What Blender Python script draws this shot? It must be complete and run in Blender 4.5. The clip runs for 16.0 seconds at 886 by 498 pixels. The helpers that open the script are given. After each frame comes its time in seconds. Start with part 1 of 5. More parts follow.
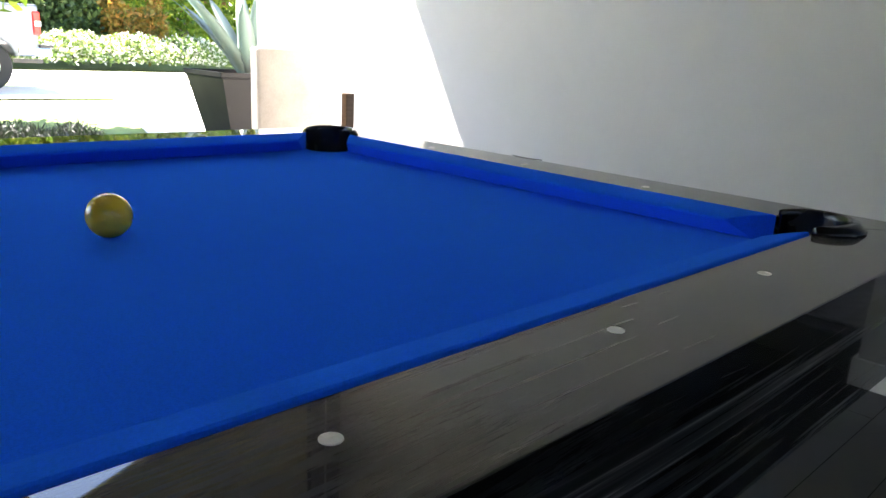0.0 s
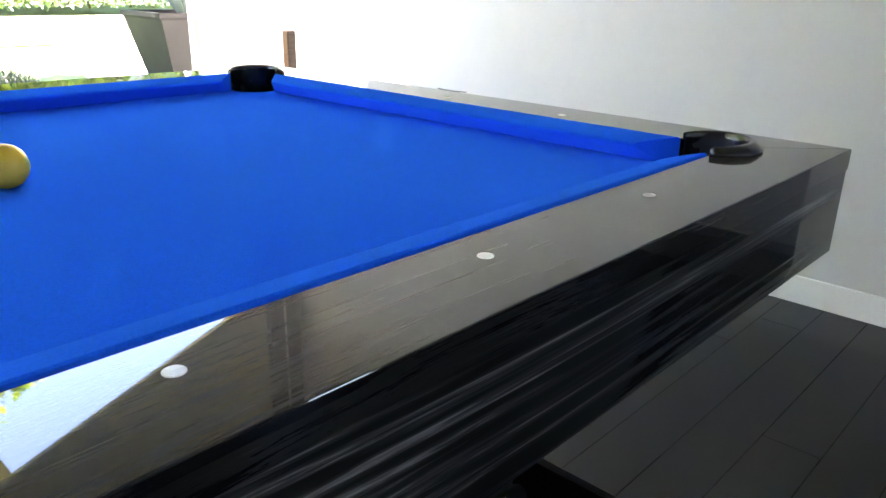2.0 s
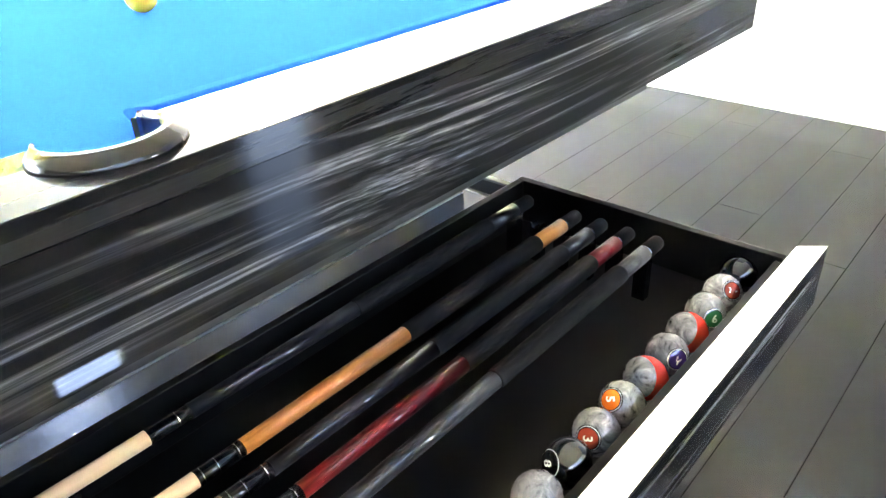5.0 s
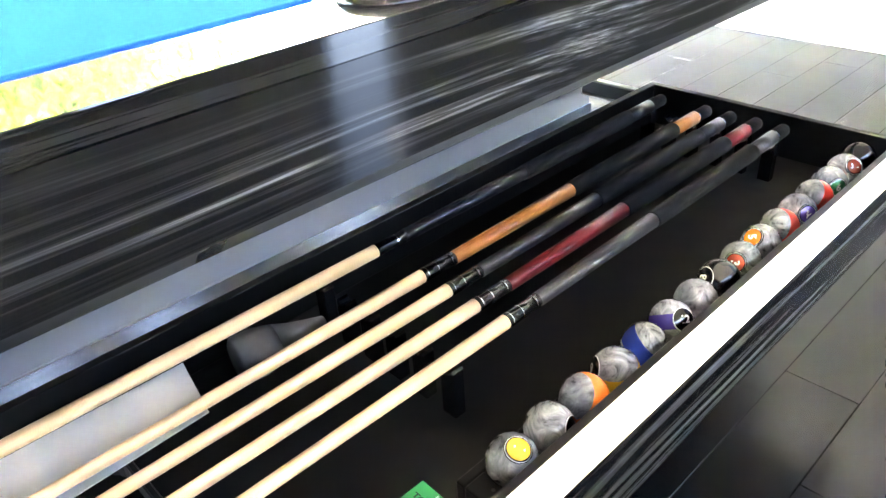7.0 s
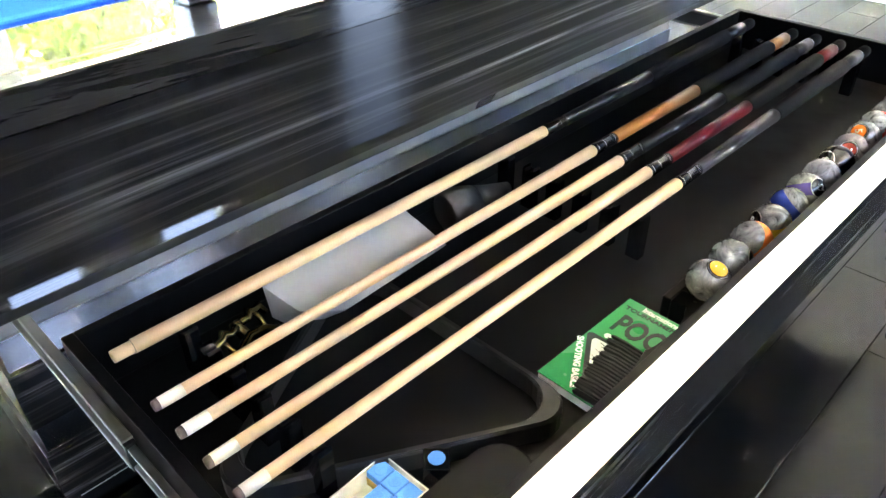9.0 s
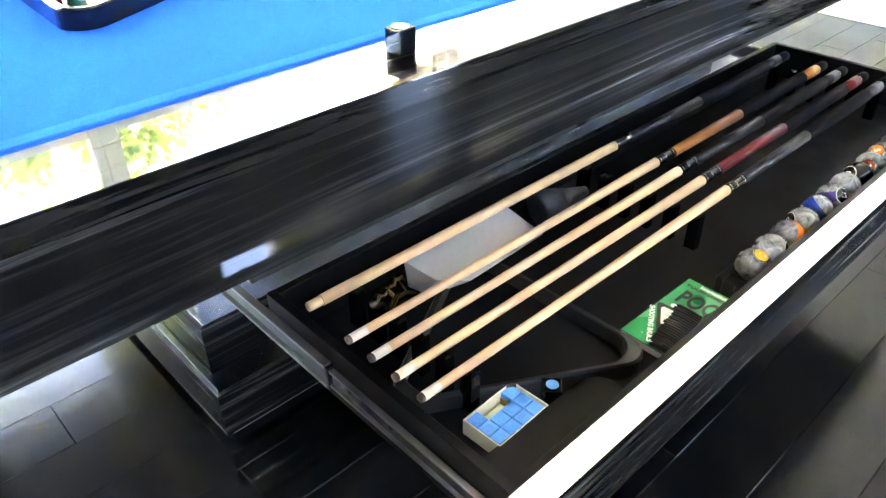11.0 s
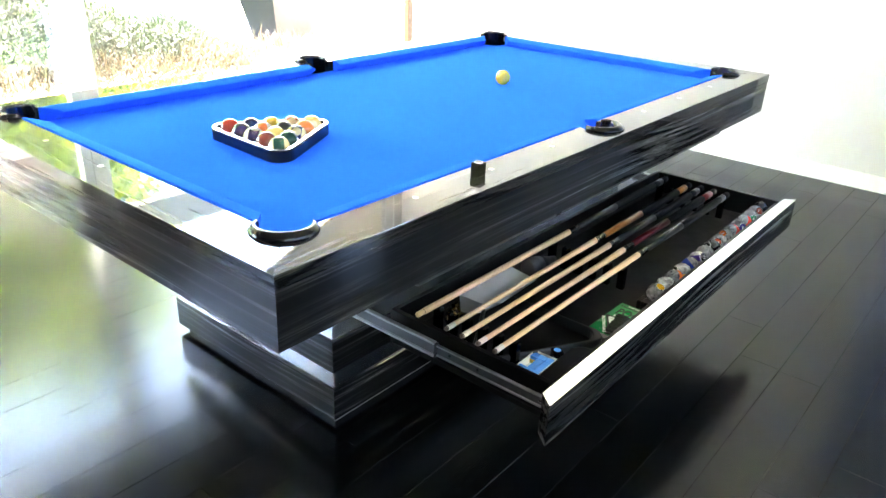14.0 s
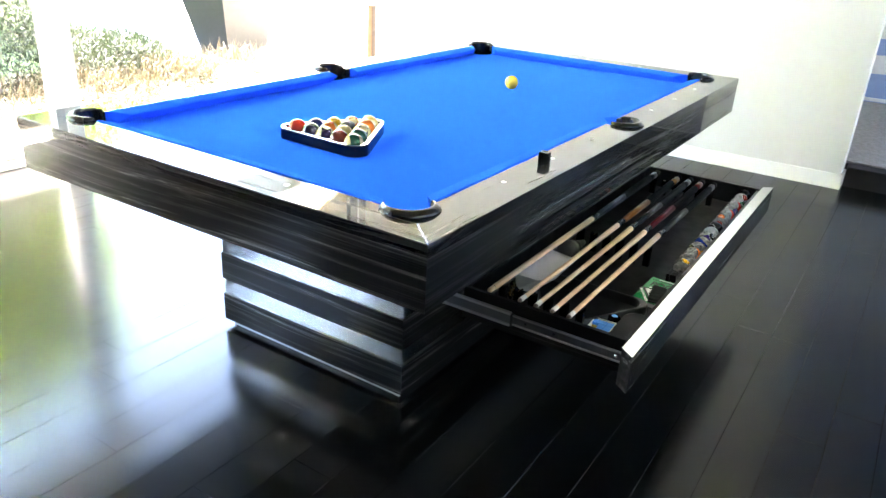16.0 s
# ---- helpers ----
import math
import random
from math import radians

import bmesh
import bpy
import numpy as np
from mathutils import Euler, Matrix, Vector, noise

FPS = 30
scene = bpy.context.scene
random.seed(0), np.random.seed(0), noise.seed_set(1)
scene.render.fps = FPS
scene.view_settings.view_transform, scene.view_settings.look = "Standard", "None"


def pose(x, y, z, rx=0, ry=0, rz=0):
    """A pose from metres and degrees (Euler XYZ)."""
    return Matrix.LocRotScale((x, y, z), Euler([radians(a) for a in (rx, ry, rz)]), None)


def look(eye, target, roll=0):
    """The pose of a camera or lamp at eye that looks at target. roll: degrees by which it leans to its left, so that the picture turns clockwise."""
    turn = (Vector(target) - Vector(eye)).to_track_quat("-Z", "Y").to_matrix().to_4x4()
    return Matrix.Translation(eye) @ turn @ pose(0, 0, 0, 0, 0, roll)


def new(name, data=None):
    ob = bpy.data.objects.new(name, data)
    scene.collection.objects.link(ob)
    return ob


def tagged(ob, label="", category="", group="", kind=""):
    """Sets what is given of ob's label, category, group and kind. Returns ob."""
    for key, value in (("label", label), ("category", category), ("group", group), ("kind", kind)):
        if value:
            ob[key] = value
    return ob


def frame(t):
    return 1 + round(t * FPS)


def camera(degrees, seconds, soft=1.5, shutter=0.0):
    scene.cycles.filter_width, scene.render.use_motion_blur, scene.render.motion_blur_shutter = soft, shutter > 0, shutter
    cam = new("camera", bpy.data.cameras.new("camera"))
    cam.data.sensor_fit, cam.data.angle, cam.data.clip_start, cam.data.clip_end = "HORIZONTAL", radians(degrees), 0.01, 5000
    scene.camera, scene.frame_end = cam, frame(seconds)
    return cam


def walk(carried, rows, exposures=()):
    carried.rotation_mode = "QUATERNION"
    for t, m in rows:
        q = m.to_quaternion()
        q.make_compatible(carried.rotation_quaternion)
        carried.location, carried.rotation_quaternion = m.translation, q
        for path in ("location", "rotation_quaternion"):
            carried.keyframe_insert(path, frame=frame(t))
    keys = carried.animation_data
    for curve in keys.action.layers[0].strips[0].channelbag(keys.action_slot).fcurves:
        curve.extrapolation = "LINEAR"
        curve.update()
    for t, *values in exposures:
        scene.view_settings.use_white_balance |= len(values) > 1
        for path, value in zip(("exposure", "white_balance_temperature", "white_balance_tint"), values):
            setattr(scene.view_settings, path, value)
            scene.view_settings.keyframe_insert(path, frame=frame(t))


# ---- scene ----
cam = camera(62.1, 16.0)
PATH = [
    (0, (0.064, -0.959, 1.008), (1.409, 0.428, 0.493), 2.9),
    (0.5, (0.082, -0.971, 1.001), (1.429, 0.411, 0.477), 2.6),
    (1, (0.098, -0.977, 0.995), (1.466, 0.376, 0.45), 2.7),
    (1.5, (0.104, -0.988, 0.994), (1.496, 0.324, 0.411), 2.6),
    (2, (0.109, -1.025, 1.011), (1.486, 0.258, 0.336), 1.1),
    (2.5, (0.083, -1.041, 1.016), (1.498, 0.154, 0.262), -0.4),
    (3, (0.006, -1.083, 1.038), (1.424, 0.047, 0.195), -1.5),
    (3.5, (-0.066, -1.104, 1.032), (1.381, -0.039, 0.154), -0.8),
    (4, (-0.127, -1.168, 1.026), (1.272, -0.093, 0.084), -0.4),
    (4.5, (-0.178, -1.225, 1.03), (1.157, -0.107, 0.045), -1.2),
    (5, (-0.248, -1.26, 1.021), (1.033, -0.095, 0.019), -2.7),
    (5.2, (-0.286, -1.256, 1.02), (0.99, -0.103, 0.0), -2.5),
    (7.3, (-0.587, -1.317, 0.984), (0.532, -0.052, -0.087), -3.9),
    (7.5, (-0.623, -1.308, 0.992), (0.497, -0.069, -0.107), -3.1),
    (8, (-0.728, -1.284, 0.97), (0.433, -0.088, -0.135), -2.0),
    (8.5, (-0.824, -1.26, 0.972), (0.349, -0.107, -0.165), -0.7),
    (9, (-0.912, -1.249, 0.987), (0.241, -0.101, -0.176), -0.5),
    (9.5, (-0.958, -1.265, 0.998), (0.126, -0.057, -0.171), -1.7),
    (9.7, (-0.976, -1.28, 1.007), (0.075, -0.044, -0.163), -1.9),
    (11.8, (-1.391, -1.43, 1.18), (-0.146, -0.28, 0.12), 2.2),
    (12, (-1.458, -1.477, 1.195), (-0.167, -0.311, 0.209), 2.0),
    (12.5, (-1.627, -1.562, 1.230), (-0.288, -0.396, 0.307), 0.9),
    (13, (-1.785, -1.559, 1.324), (-0.425, -0.432, 0.385), 2.5),
    (13.5, (-1.894, -1.587, 1.36), (-0.504, -0.462, 0.463), 3.0),
    (14, (-1.974, -1.655, 1.377), (-0.562, -0.516, 0.535), 2.4),
    (14.5, (-2.054, -1.712, 1.408), (-0.634, -0.571, 0.581), 2.3),
    (15, (-2.2, -1.666, 1.399), (-0.728, -0.574, 0.598), 2.8),
    (15.5, (-2.331, -1.577, 1.381), (-0.812, -0.546, 0.587), 3.2),
    (16, (-2.4, -1.467, 1.369), (-0.847, -0.493, 0.571), 3.3),
]
EXPOSURE = [(0, 3.97, 6700, 16), (1, 4.42, 6700, 16), (2, 5.12, 6800, 17), (3, 6.07, 7100, 18), (3.5, 6.69, 7550, 17), (4, 7.59, 7850, 18), (4.5, 7.89, 8050, 18), (5.2, 7.99, 7700, 19), (7.5, 8.21, 7700, 20), (8.2, 8.06, 7700, 20), (9.7, 7.76, 7700, 20), (12, 7.68, 7150, 17), (13, 7.33, 7050, 16), (14.5, 6.88, 7150, 14), (16, 6.68, 7150, 14)]
walk(cam, [(t, look(eye, target, roll)) for t, eye, target, roll in PATH], EXPOSURE)

# ---- light ----
SUN_YAW, SUN_ELEV = 100.0, 60.0   # degrees: where the sun stands, from +x towards +y
world = bpy.data.worlds.new("daylight")
scene.world = world
world.use_nodes = True
wn = world.node_tree.nodes
sky = wn.new("ShaderNodeTexSky")
sky.sky_type = "NISHITA"
sky.sun_disc = False
sky.air_density, sky.dust_density, sky.ozone_density = 1.0, 0.4, 1.0
sky.sun_elevation = radians(SUN_ELEV)
sky.sun_rotation = radians(90 - SUN_YAW)
wn["Background"].inputs["Strength"].default_value = 0.08
world.node_tree.links.new(sky.outputs[0], wn["Background"].inputs["Color"])
sun_dir = Vector((math.cos(radians(SUN_ELEV)) * math.cos(radians(SUN_YAW)), math.cos(radians(SUN_ELEV)) * math.sin(radians(SUN_YAW)), math.sin(radians(SUN_ELEV))))
sun = new("sun", bpy.data.lights.new("sun", "SUN"))
sun.data.energy, sun.data.angle, sun.data.color = 5.0, radians(0.53), (1.0, 0.95, 0.87)
sun.matrix_world = look(sun_dir * 30, (0, 0, 0))


# ---- materials ----
def mat(name):
    m = bpy.data.materials.new(name)
    m.use_nodes = True
    nt = m.node_tree
    return m, nt, nt.nodes["Principled BSDF"]


def node(nt, kind, **kw):
    n = nt.nodes.new(kind)
    for k, v in kw.items():
        if k in n.inputs:
            n.inputs[k].default_value = v
    return n


def ramp(nt, fac, stops):
    r = nt.nodes.new("ShaderNodeValToRGB")
    el = r.color_ramp.elements
    while len(el) < len(stops):
        el.new(0.5)
    for e, (p, c) in zip(el, stops):
        e.position, e.color = p, (*c, 1) if len(c) == 3 else c
    nt.links.new(fac, r.inputs[0])
    return r


def mapped(nt, scale, random_shift=False):
    tc = nt.nodes.new("ShaderNodeTexCoord")
    mp = nt.nodes.new("ShaderNodeMapping")
    mp.inputs["Scale"].default_value = scale
    nt.links.new(tc.outputs["Object"], mp.inputs["Vector"])
    if random_shift:
        oi = nt.nodes.new("ShaderNodeObjectInfo")
        mul = nt.nodes.new("ShaderNodeVectorMath")
        mul.operation = "SCALE"
        mul.inputs[0].default_value = (37.0, 19.0, 53.0)
        nt.links.new(oi.outputs["Random"], mul.inputs["Scale"])
        nt.links.new(mul.outputs[0], mp.inputs["Location"])
    return mp.outputs["Vector"]


def noise_of(nt, vec, scale=1.0, detail=4.0, rough=0.55, dist=0.0):
    n = nt.nodes.new("ShaderNodeTexNoise")
    n.inputs["Scale"].default_value, n.inputs["Detail"].default_value = scale, detail
    n.inputs["Roughness"].default_value, n.inputs["Distortion"].default_value = rough, dist
    nt.links.new(vec, n.inputs["Vector"])
    return n.outputs["Fac"]


def bump(nt, bsdf, height, strength, distance):
    b = nt.nodes.new("ShaderNodeBump")
    b.inputs["Strength"].default_value, b.inputs["Distance"].default_value = strength, distance
    nt.links.new(height, b.inputs["Height"])
    nt.links.new(b.outputs[0], bsdf.inputs["Normal"])


def plain(name, color, rough=0.5, metal=0.0, grain=60.0, vary=0.12, depth=0.0006, coat=0.0, rough_vary=0.08, spec=0.5):
    """A surface with fine grain and broad, weak blotches."""
    m, nt, b = mat(name)
    vec = mapped(nt, (1, 1, 1), True)
    fine, broad = noise_of(nt, vec, grain, 3), noise_of(nt, vec, grain / 14, 2)
    mix = nt.nodes.new("ShaderNodeMath")
    mix.operation = "MULTIPLY_ADD"
    nt.links.new(fine, mix.inputs[0])
    mix.inputs[1].default_value = 0.5
    nt.links.new(broad, mix.inputs[2])
    dark, light = [max(c * (1 - vary), 0) for c in color], [min(c * (1 + vary), 1) for c in color]
    r = ramp(nt, mix.outputs[0], [(0.45, dark), (1.05, light)])
    nt.links.new(r.outputs[0], b.inputs["Base Color"])
    rr = ramp(nt, broad, [(0.3, (max(rough - rough_vary, 0.02),) * 3), (0.75, (min(rough + rough_vary, 1),) * 3)])
    nt.links.new(rr.outputs[0], b.inputs["Roughness"])
    b.inputs["Metallic"].default_value = metal
    b.inputs["Specular IOR Level"].default_value = spec
    b.inputs["Coat Weight"].default_value = coat
    b.inputs["Coat Roughness"].default_value = 0.05
    if depth:
        bump(nt, b, fine, 0.35, depth)
    return m


def grain_vector(nt, scale, base):
    mp = nt.nodes.new("ShaderNodeMapping")
    mp.inputs["Scale"].default_value = scale
    nt.links.new(base, mp.inputs["Vector"])
    return mp.outputs["Vector"]


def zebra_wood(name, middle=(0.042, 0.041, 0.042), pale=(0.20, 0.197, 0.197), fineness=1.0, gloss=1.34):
    """Near-black lacquered veneer with long pale streaks along local x, wavering a little."""
    m, nt, b = mat(name)
    base = mapped(nt, (1, 1, 1), True)
    sway = noise_of(nt, grain_vector(nt, (1.1, 1.6, 1.6), base), 1.0, 1, 0.4)
    shift = nt.nodes.new("ShaderNodeCombineXYZ")
    amount = nt.nodes.new("ShaderNodeMath")
    amount.operation = "MULTIPLY"
    amount.inputs[1].default_value = 0.06
    nt.links.new(sway, amount.inputs[0])
    nt.links.new(amount.outputs[0], shift.inputs[1])
    nt.links.new(amount.outputs[0], shift.inputs[2])
    add = nt.nodes.new("ShaderNodeVectorMath")
    nt.links.new(base, add.inputs[0])
    nt.links.new(shift.outputs[0], add.inputs[1])
    base = add.outputs[0]
    wide = noise_of(nt, grain_vector(nt, (0.5, 15 * fineness, 15 * fineness), base), 1.0, 4, 0.55, 0.15)
    band = noise_of(nt, grain_vector(nt, (0.8, 70 * fineness, 70 * fineness), base), 1.0, 6, 0.6, 0.15)
    fine = noise_of(nt, grain_vector(nt, (1.6, 280, 280), base), 1.0, 3, 0.6, 0.1)
    a = ramp(nt, wide, [(0.37, (0.04, 0.04, 0.04)), (0.64, (1, 1, 1))])
    c = ramp(nt, band, [(0.46, (0.01, 0.01, 0.01)), (0.60, (1, 1, 1))])
    mul = nt.nodes.new("ShaderNodeMath")
    mul.operation = "MULTIPLY_ADD"
    nt.links.new(c.outputs[0], mul.inputs[0])
    nt.links.new(a.outputs[0], mul.inputs[1])
    half = nt.nodes.new("ShaderNodeMath")
    half.operation = "MULTIPLY"
    half.inputs[1].default_value = 0.2
    nt.links.new(c.outputs[0], half.inputs[0])
    nt.links.new(half.outputs[0], mul.inputs[2])
    sc = ramp(nt, fine, [(0.34, (0.25, 0.25, 0.25)), (0.62, (1, 1, 1))])
    m2 = nt.nodes.new("ShaderNodeMath")
    m2.operation = "MULTIPLY"
    nt.links.new(mul.outputs[0], m2.inputs[0])
    nt.links.new(sc.outputs[0], m2.inputs[1])
    col = ramp(nt, m2.outputs[0], [(0.02, (0.004, 0.0038, 0.004)), (0.18, (0.013, 0.0125, 0.013)), (0.5, middle), (1.0, pale)])
    nt.links.new(col.outputs[0], b.inputs["Base Color"])
    b.inputs["Roughness"].default_value = 0.4
    b.inputs["Specular IOR Level"].default_value = 0.05
    b.inputs["Coat Weight"].default_value = 1.0
    b.inputs["Coat Roughness"].default_value = 0.025
    b.inputs["Coat IOR"].default_value = gloss
    bump(nt, b, fine, 0.1, 0.0002)
    return m


def cloth_mat():
    m, nt, b = mat("blue_cloth")
    vec = mapped(nt, (1, 1, 1))
    weave, blotch = noise_of(nt, vec, 900, 2, 0.7), noise_of(nt, vec, 2.2, 3)
    col = ramp(nt, blotch, [(0.3, (0.004, 0.122, 0.90)), (0.75, (0.005, 0.136, 0.95))])
    spot = noise_of(nt, vec, 420, 2)
    mx = nt.nodes.new("ShaderNodeMix")
    mx.data_type, mx.blend_type = "RGBA", "MULTIPLY"
    mx.inputs[0].default_value = 1.0
    sp = ramp(nt, spot, [(0.3, (0.8, 0.82, 0.86)), (0.62, (1, 1, 1))])
    nt.links.new(col.outputs[0], mx.inputs[6])
    nt.links.new(sp.outputs[0], mx.inputs[7])
    nt.links.new(mx.outputs[2], b.inputs["Base Color"])
    b.inputs["Roughness"].default_value = 0.92
    b.inputs["Sheen Weight"].default_value = 0.3
    b.inputs["Sheen Roughness"].default_value = 0.4
    b.inputs["Sheen Tint"].default_value = (0.10, 0.40, 1, 1)
    b.inputs["Specular IOR Level"].default_value = 0.0
    bump(nt, b, weave, 0.5, 0.0008)
    return m


def steel_mat():
    m, nt, b = mat("brushed_steel")
    brush = noise_of(nt, mapped(nt, (3, 260, 260), True), 1.0, 3)
    smear = noise_of(nt, mapped(nt, (1, 1, 1)), 3.0, 3)
    r = ramp(nt, smear, [(0.3, (0.08, 0.08, 0.08)), (0.8, (0.15, 0.15, 0.15))])
    b.inputs["Base Color"].default_value = (0.84, 0.84, 0.83, 1)
    b.inputs["Metallic"].default_value = 1.0
    nt.links.new(r.outputs[0], b.inputs["Roughness"])
    bump(nt, b, brush, 0.02, 0.0001)
    return m


def floor_mat():
    m, nt, b = mat("black_floor_boards")
    grain = noise_of(nt, mapped(nt, (2.2, 60, 30), True), 1.0, 6, 0.6, 0.5)
    scuff = noise_of(nt, mapped(nt, (1, 1, 1)), 1.7, 4)
    oi = nt.nodes.new("ShaderNodeObjectInfo")
    geo = nt.nodes.new("ShaderNodeNewGeometry")
    add = nt.nodes.new("ShaderNodeMath")
    add.operation = "ADD"
    nt.links.new(oi.outputs["Random"], add.inputs[0])
    nt.links.new(geo.outputs["Random Per Island"], add.inputs[1])
    tone = ramp(nt, add.outputs[0], [(0.0, (0.88, 0.88, 0.88)), (1.5, (1.1, 1.1, 1.1))])
    col = ramp(nt, grain, [(0.3, (0.0025, 0.0024, 0.0024)), (0.75, (0.0065, 0.006, 0.006))])
    mx = nt.nodes.new("ShaderNodeMix")
    mx.data_type, mx.blend_type = "RGBA", "MULTIPLY"
    mx.inputs[0].default_value = 1.0
    nt.links.new(col.outputs[0], mx.inputs[6])
    nt.links.new(tone.outputs[0], mx.inputs[7])
    nt.links.new(mx.outputs[2], b.inputs["Base Color"])
    rr = ramp(nt, scuff, [(0.3, (0.17, 0.17, 0.17)), (0.75, (0.21, 0.21, 0.21))])
    nt.links.new(rr.outputs[0], b.inputs["Roughness"])
    b.inputs["Specular IOR Level"].default_value = 0.24
    bump(nt, b, grain, 0.06, 0.0003)
    return m


def marble_mat():
    m, nt, b = mat("grey_marble_resin")
    v = noise_of(nt, mapped(nt, (1, 1, 1), True), 34, 5, 0.6, 2.4)
    col = ramp(nt, v, [(0.32, (0.035, 0.035, 0.037)), (0.44, (0.14, 0.14, 0.145)), (0.56, (0.20, 0.20, 0.202)), (0.72, (0.37, 0.37, 0.37))])
    nt.links.new(col.outputs[0], b.inputs["Base Color"])
    b.inputs["Roughness"].default_value = 0.08
    b.inputs["Coat Weight"].default_value = 0.6
    return m


def maple_mat():
    m, nt, b = mat("maple_shaft")
    g = noise_of(nt, mapped(nt, (5, 130, 130), True), 1.0, 4, 0.6, 0.4)
    col = ramp(nt, g, [(0.3, (0.63, 0.415, 0.225)), (0.7, (0.71, 0.485, 0.285))])
    nt.links.new(col.outputs[0], b.inputs["Base Color"])
    b.inputs["Roughness"].default_value = 0.5
    b.inputs["Specular IOR Level"].default_value = 0.3
    b.inputs["Coat Weight"].default_value = 0.05
    return m


def stained_wood(name, a, c):
    m, nt, b = mat(name)
    g = noise_of(nt, mapped(nt, (9, 90, 90), True), 1.0, 4, 0.6, 0.8)
    col = ramp(nt, g, [(0.3, a), (0.72, c)])
    nt.links.new(col.outputs[0], b.inputs["Base Color"])
    b.inputs["Roughness"].default_value = 0.3
    b.inputs["Specular IOR Level"].default_value = 0.08
    b.inputs["Coat Weight"].default_value = 0.4
    b.inputs["Coat Roughness"].default_value = 0.02
    return m


def foliage(name, stops, through_light=0.42):
    """Leaves: colour varies from leaf to leaf; light passes through them a little."""
    m, nt, b = mat(name)
    geo = nt.nodes.new("ShaderNodeNewGeometry")
    r = ramp(nt, geo.outputs["Random Per Island"], stops)
    nt.links.new(r.outputs[0], b.inputs["Base Color"])
    b.inputs["Roughness"].default_value = 0.55
    tr = nt.nodes.new("ShaderNodeBsdfTranslucent")
    nt.links.new(r.outputs[0], tr.inputs[0])
    mx = nt.nodes.new("ShaderNodeMixShader")
    mx.inputs[0].default_value = through_light
    nt.links.new(b.outputs[0], mx.inputs[1])
    nt.links.new(tr.outputs[0], mx.inputs[2])
    nt.links.new(mx.outputs[0], nt.nodes["Material Output"].inputs["Surface"])
    return m


def mottled(name, stops, scale, rough=0.9, depth=0.004, detail=6):
    m, nt, b = mat(name)
    vec = mapped(nt, (1, 1, 1))
    n1, n2 = noise_of(nt, vec, scale, detail, 0.65), noise_of(nt, vec, scale * 22, 3)
    add = nt.nodes.new("ShaderNodeMath")
    add.operation = "MULTIPLY_ADD"
    nt.links.new(n2, add.inputs[0])
    add.inputs[1].default_value = 0.4
    nt.links.new(n1, add.inputs[2])
    r = ramp(nt, add.outputs[0], stops)
    nt.links.new(r.outputs[0], b.inputs["Base Color"])
    b.inputs["Roughness"].default_value = rough
    bump(nt, b, n2, 0.6, depth)
    return m


WOOD = zebra_wood("zebra_veneer")
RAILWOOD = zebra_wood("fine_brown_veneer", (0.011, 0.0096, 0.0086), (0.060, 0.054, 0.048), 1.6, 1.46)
CLOTH = cloth_mat()
STEEL = steel_mat()
POLISHED = plain("polished_steel", (0.86, 0.86, 0.85), 0.05, metal=1.0, grain=40, vary=0.04, depth=0, rough_vary=0.02)
FLOOR = floor_mat()
NECK = plain("satin_grey_metal", (0.32, 0.315, 0.31), 0.42, metal=0.0, grain=60, vary=0.05, rough_vary=0.03)
MARBLE = marble_mat()
MAPLE = maple_mat()
WALL = plain("white_wall_paint", (0.615, 0.612, 0.606), 0.6, grain=160, vary=0.02, depth=0.0004)
TRIM = plain("white_trim_paint", (0.82, 0.82, 0.81), 0.35, grain=80, vary=0.03)
TAN = plain("tan_wall_paint", (0.36, 0.27, 0.10), 0.7, grain=90, vary=0.08)
GROOVE = plain("floor_groove", (0.004, 0.004, 0.004), 0.7)
BLACK = plain("black_lacquer", (0.012, 0.012, 0.012), 0.35, grain=90, vary=0.3)
BLACKBOARD = plain("black_melamine", (0.0036, 0.0035, 0.0035), 0.37, grain=240, vary=0.05, depth=0, spec=0.16)
RUBBER = plain("black_leather", (0.006, 0.0055, 0.0055), 0.24, grain=300, vary=0.3, depth=0.0003, spec=0.45)
GLOSSBLACK = plain("gloss_black_plastic", (0.006, 0.006, 0.006), 0.12, vary=0.2, depth=0, spec=0.3)
WRAP = plain("charcoal_wrap", (0.006, 0.006, 0.006), 0.85, grain=700, vary=0.4, depth=0.0006, spec=0.1)
TOOLRUBBER = plain("grey_rubber", (0.05, 0.05, 0.052), 0.6, grain=120, vary=0.3, depth=0.0005)
SIGHT = plain("pearl_inlay", (0.74, 0.73, 0.70), 0.25, grain=400, vary=0.1, depth=0)
CHROME = plain("chrome", (0.72, 0.72, 0.73), 0.12, metal=1.0, grain=40, vary=0.05, depth=0)
ZINC = plain("zinc_slide", (0.46, 0.46, 0.465), 0.3, metal=1.0, grain=120, vary=0.06, rough_vary=0.03)
IVORY = plain("ivory_resin", (0.64, 0.54, 0.26), 0.1, grain=30, vary=0.03, depth=0, coat=0.5)
CUEBALL = plain("pale_yellow_resin", (0.72, 0.47, 0.025), 0.08, grain=30, vary=0.03, depth=0, coat=0.5)
FERRULE = plain("white_ferrule", (0.66, 0.58, 0.46), 0.4, vary=0.06)
LEATHER_TIP = plain("brown_leather_tip", (0.10, 0.07, 0.05), 0.8, vary=0.2)
BUTT_ORANGE = stained_wood("orange_stained_maple", (0.22, 0.075, 0.018), (0.42, 0.17, 0.045))
BUTT_RED = stained_wood("red_stained_maple", (0.06, 0.003, 0.004), (0.14, 0.008, 0.010))
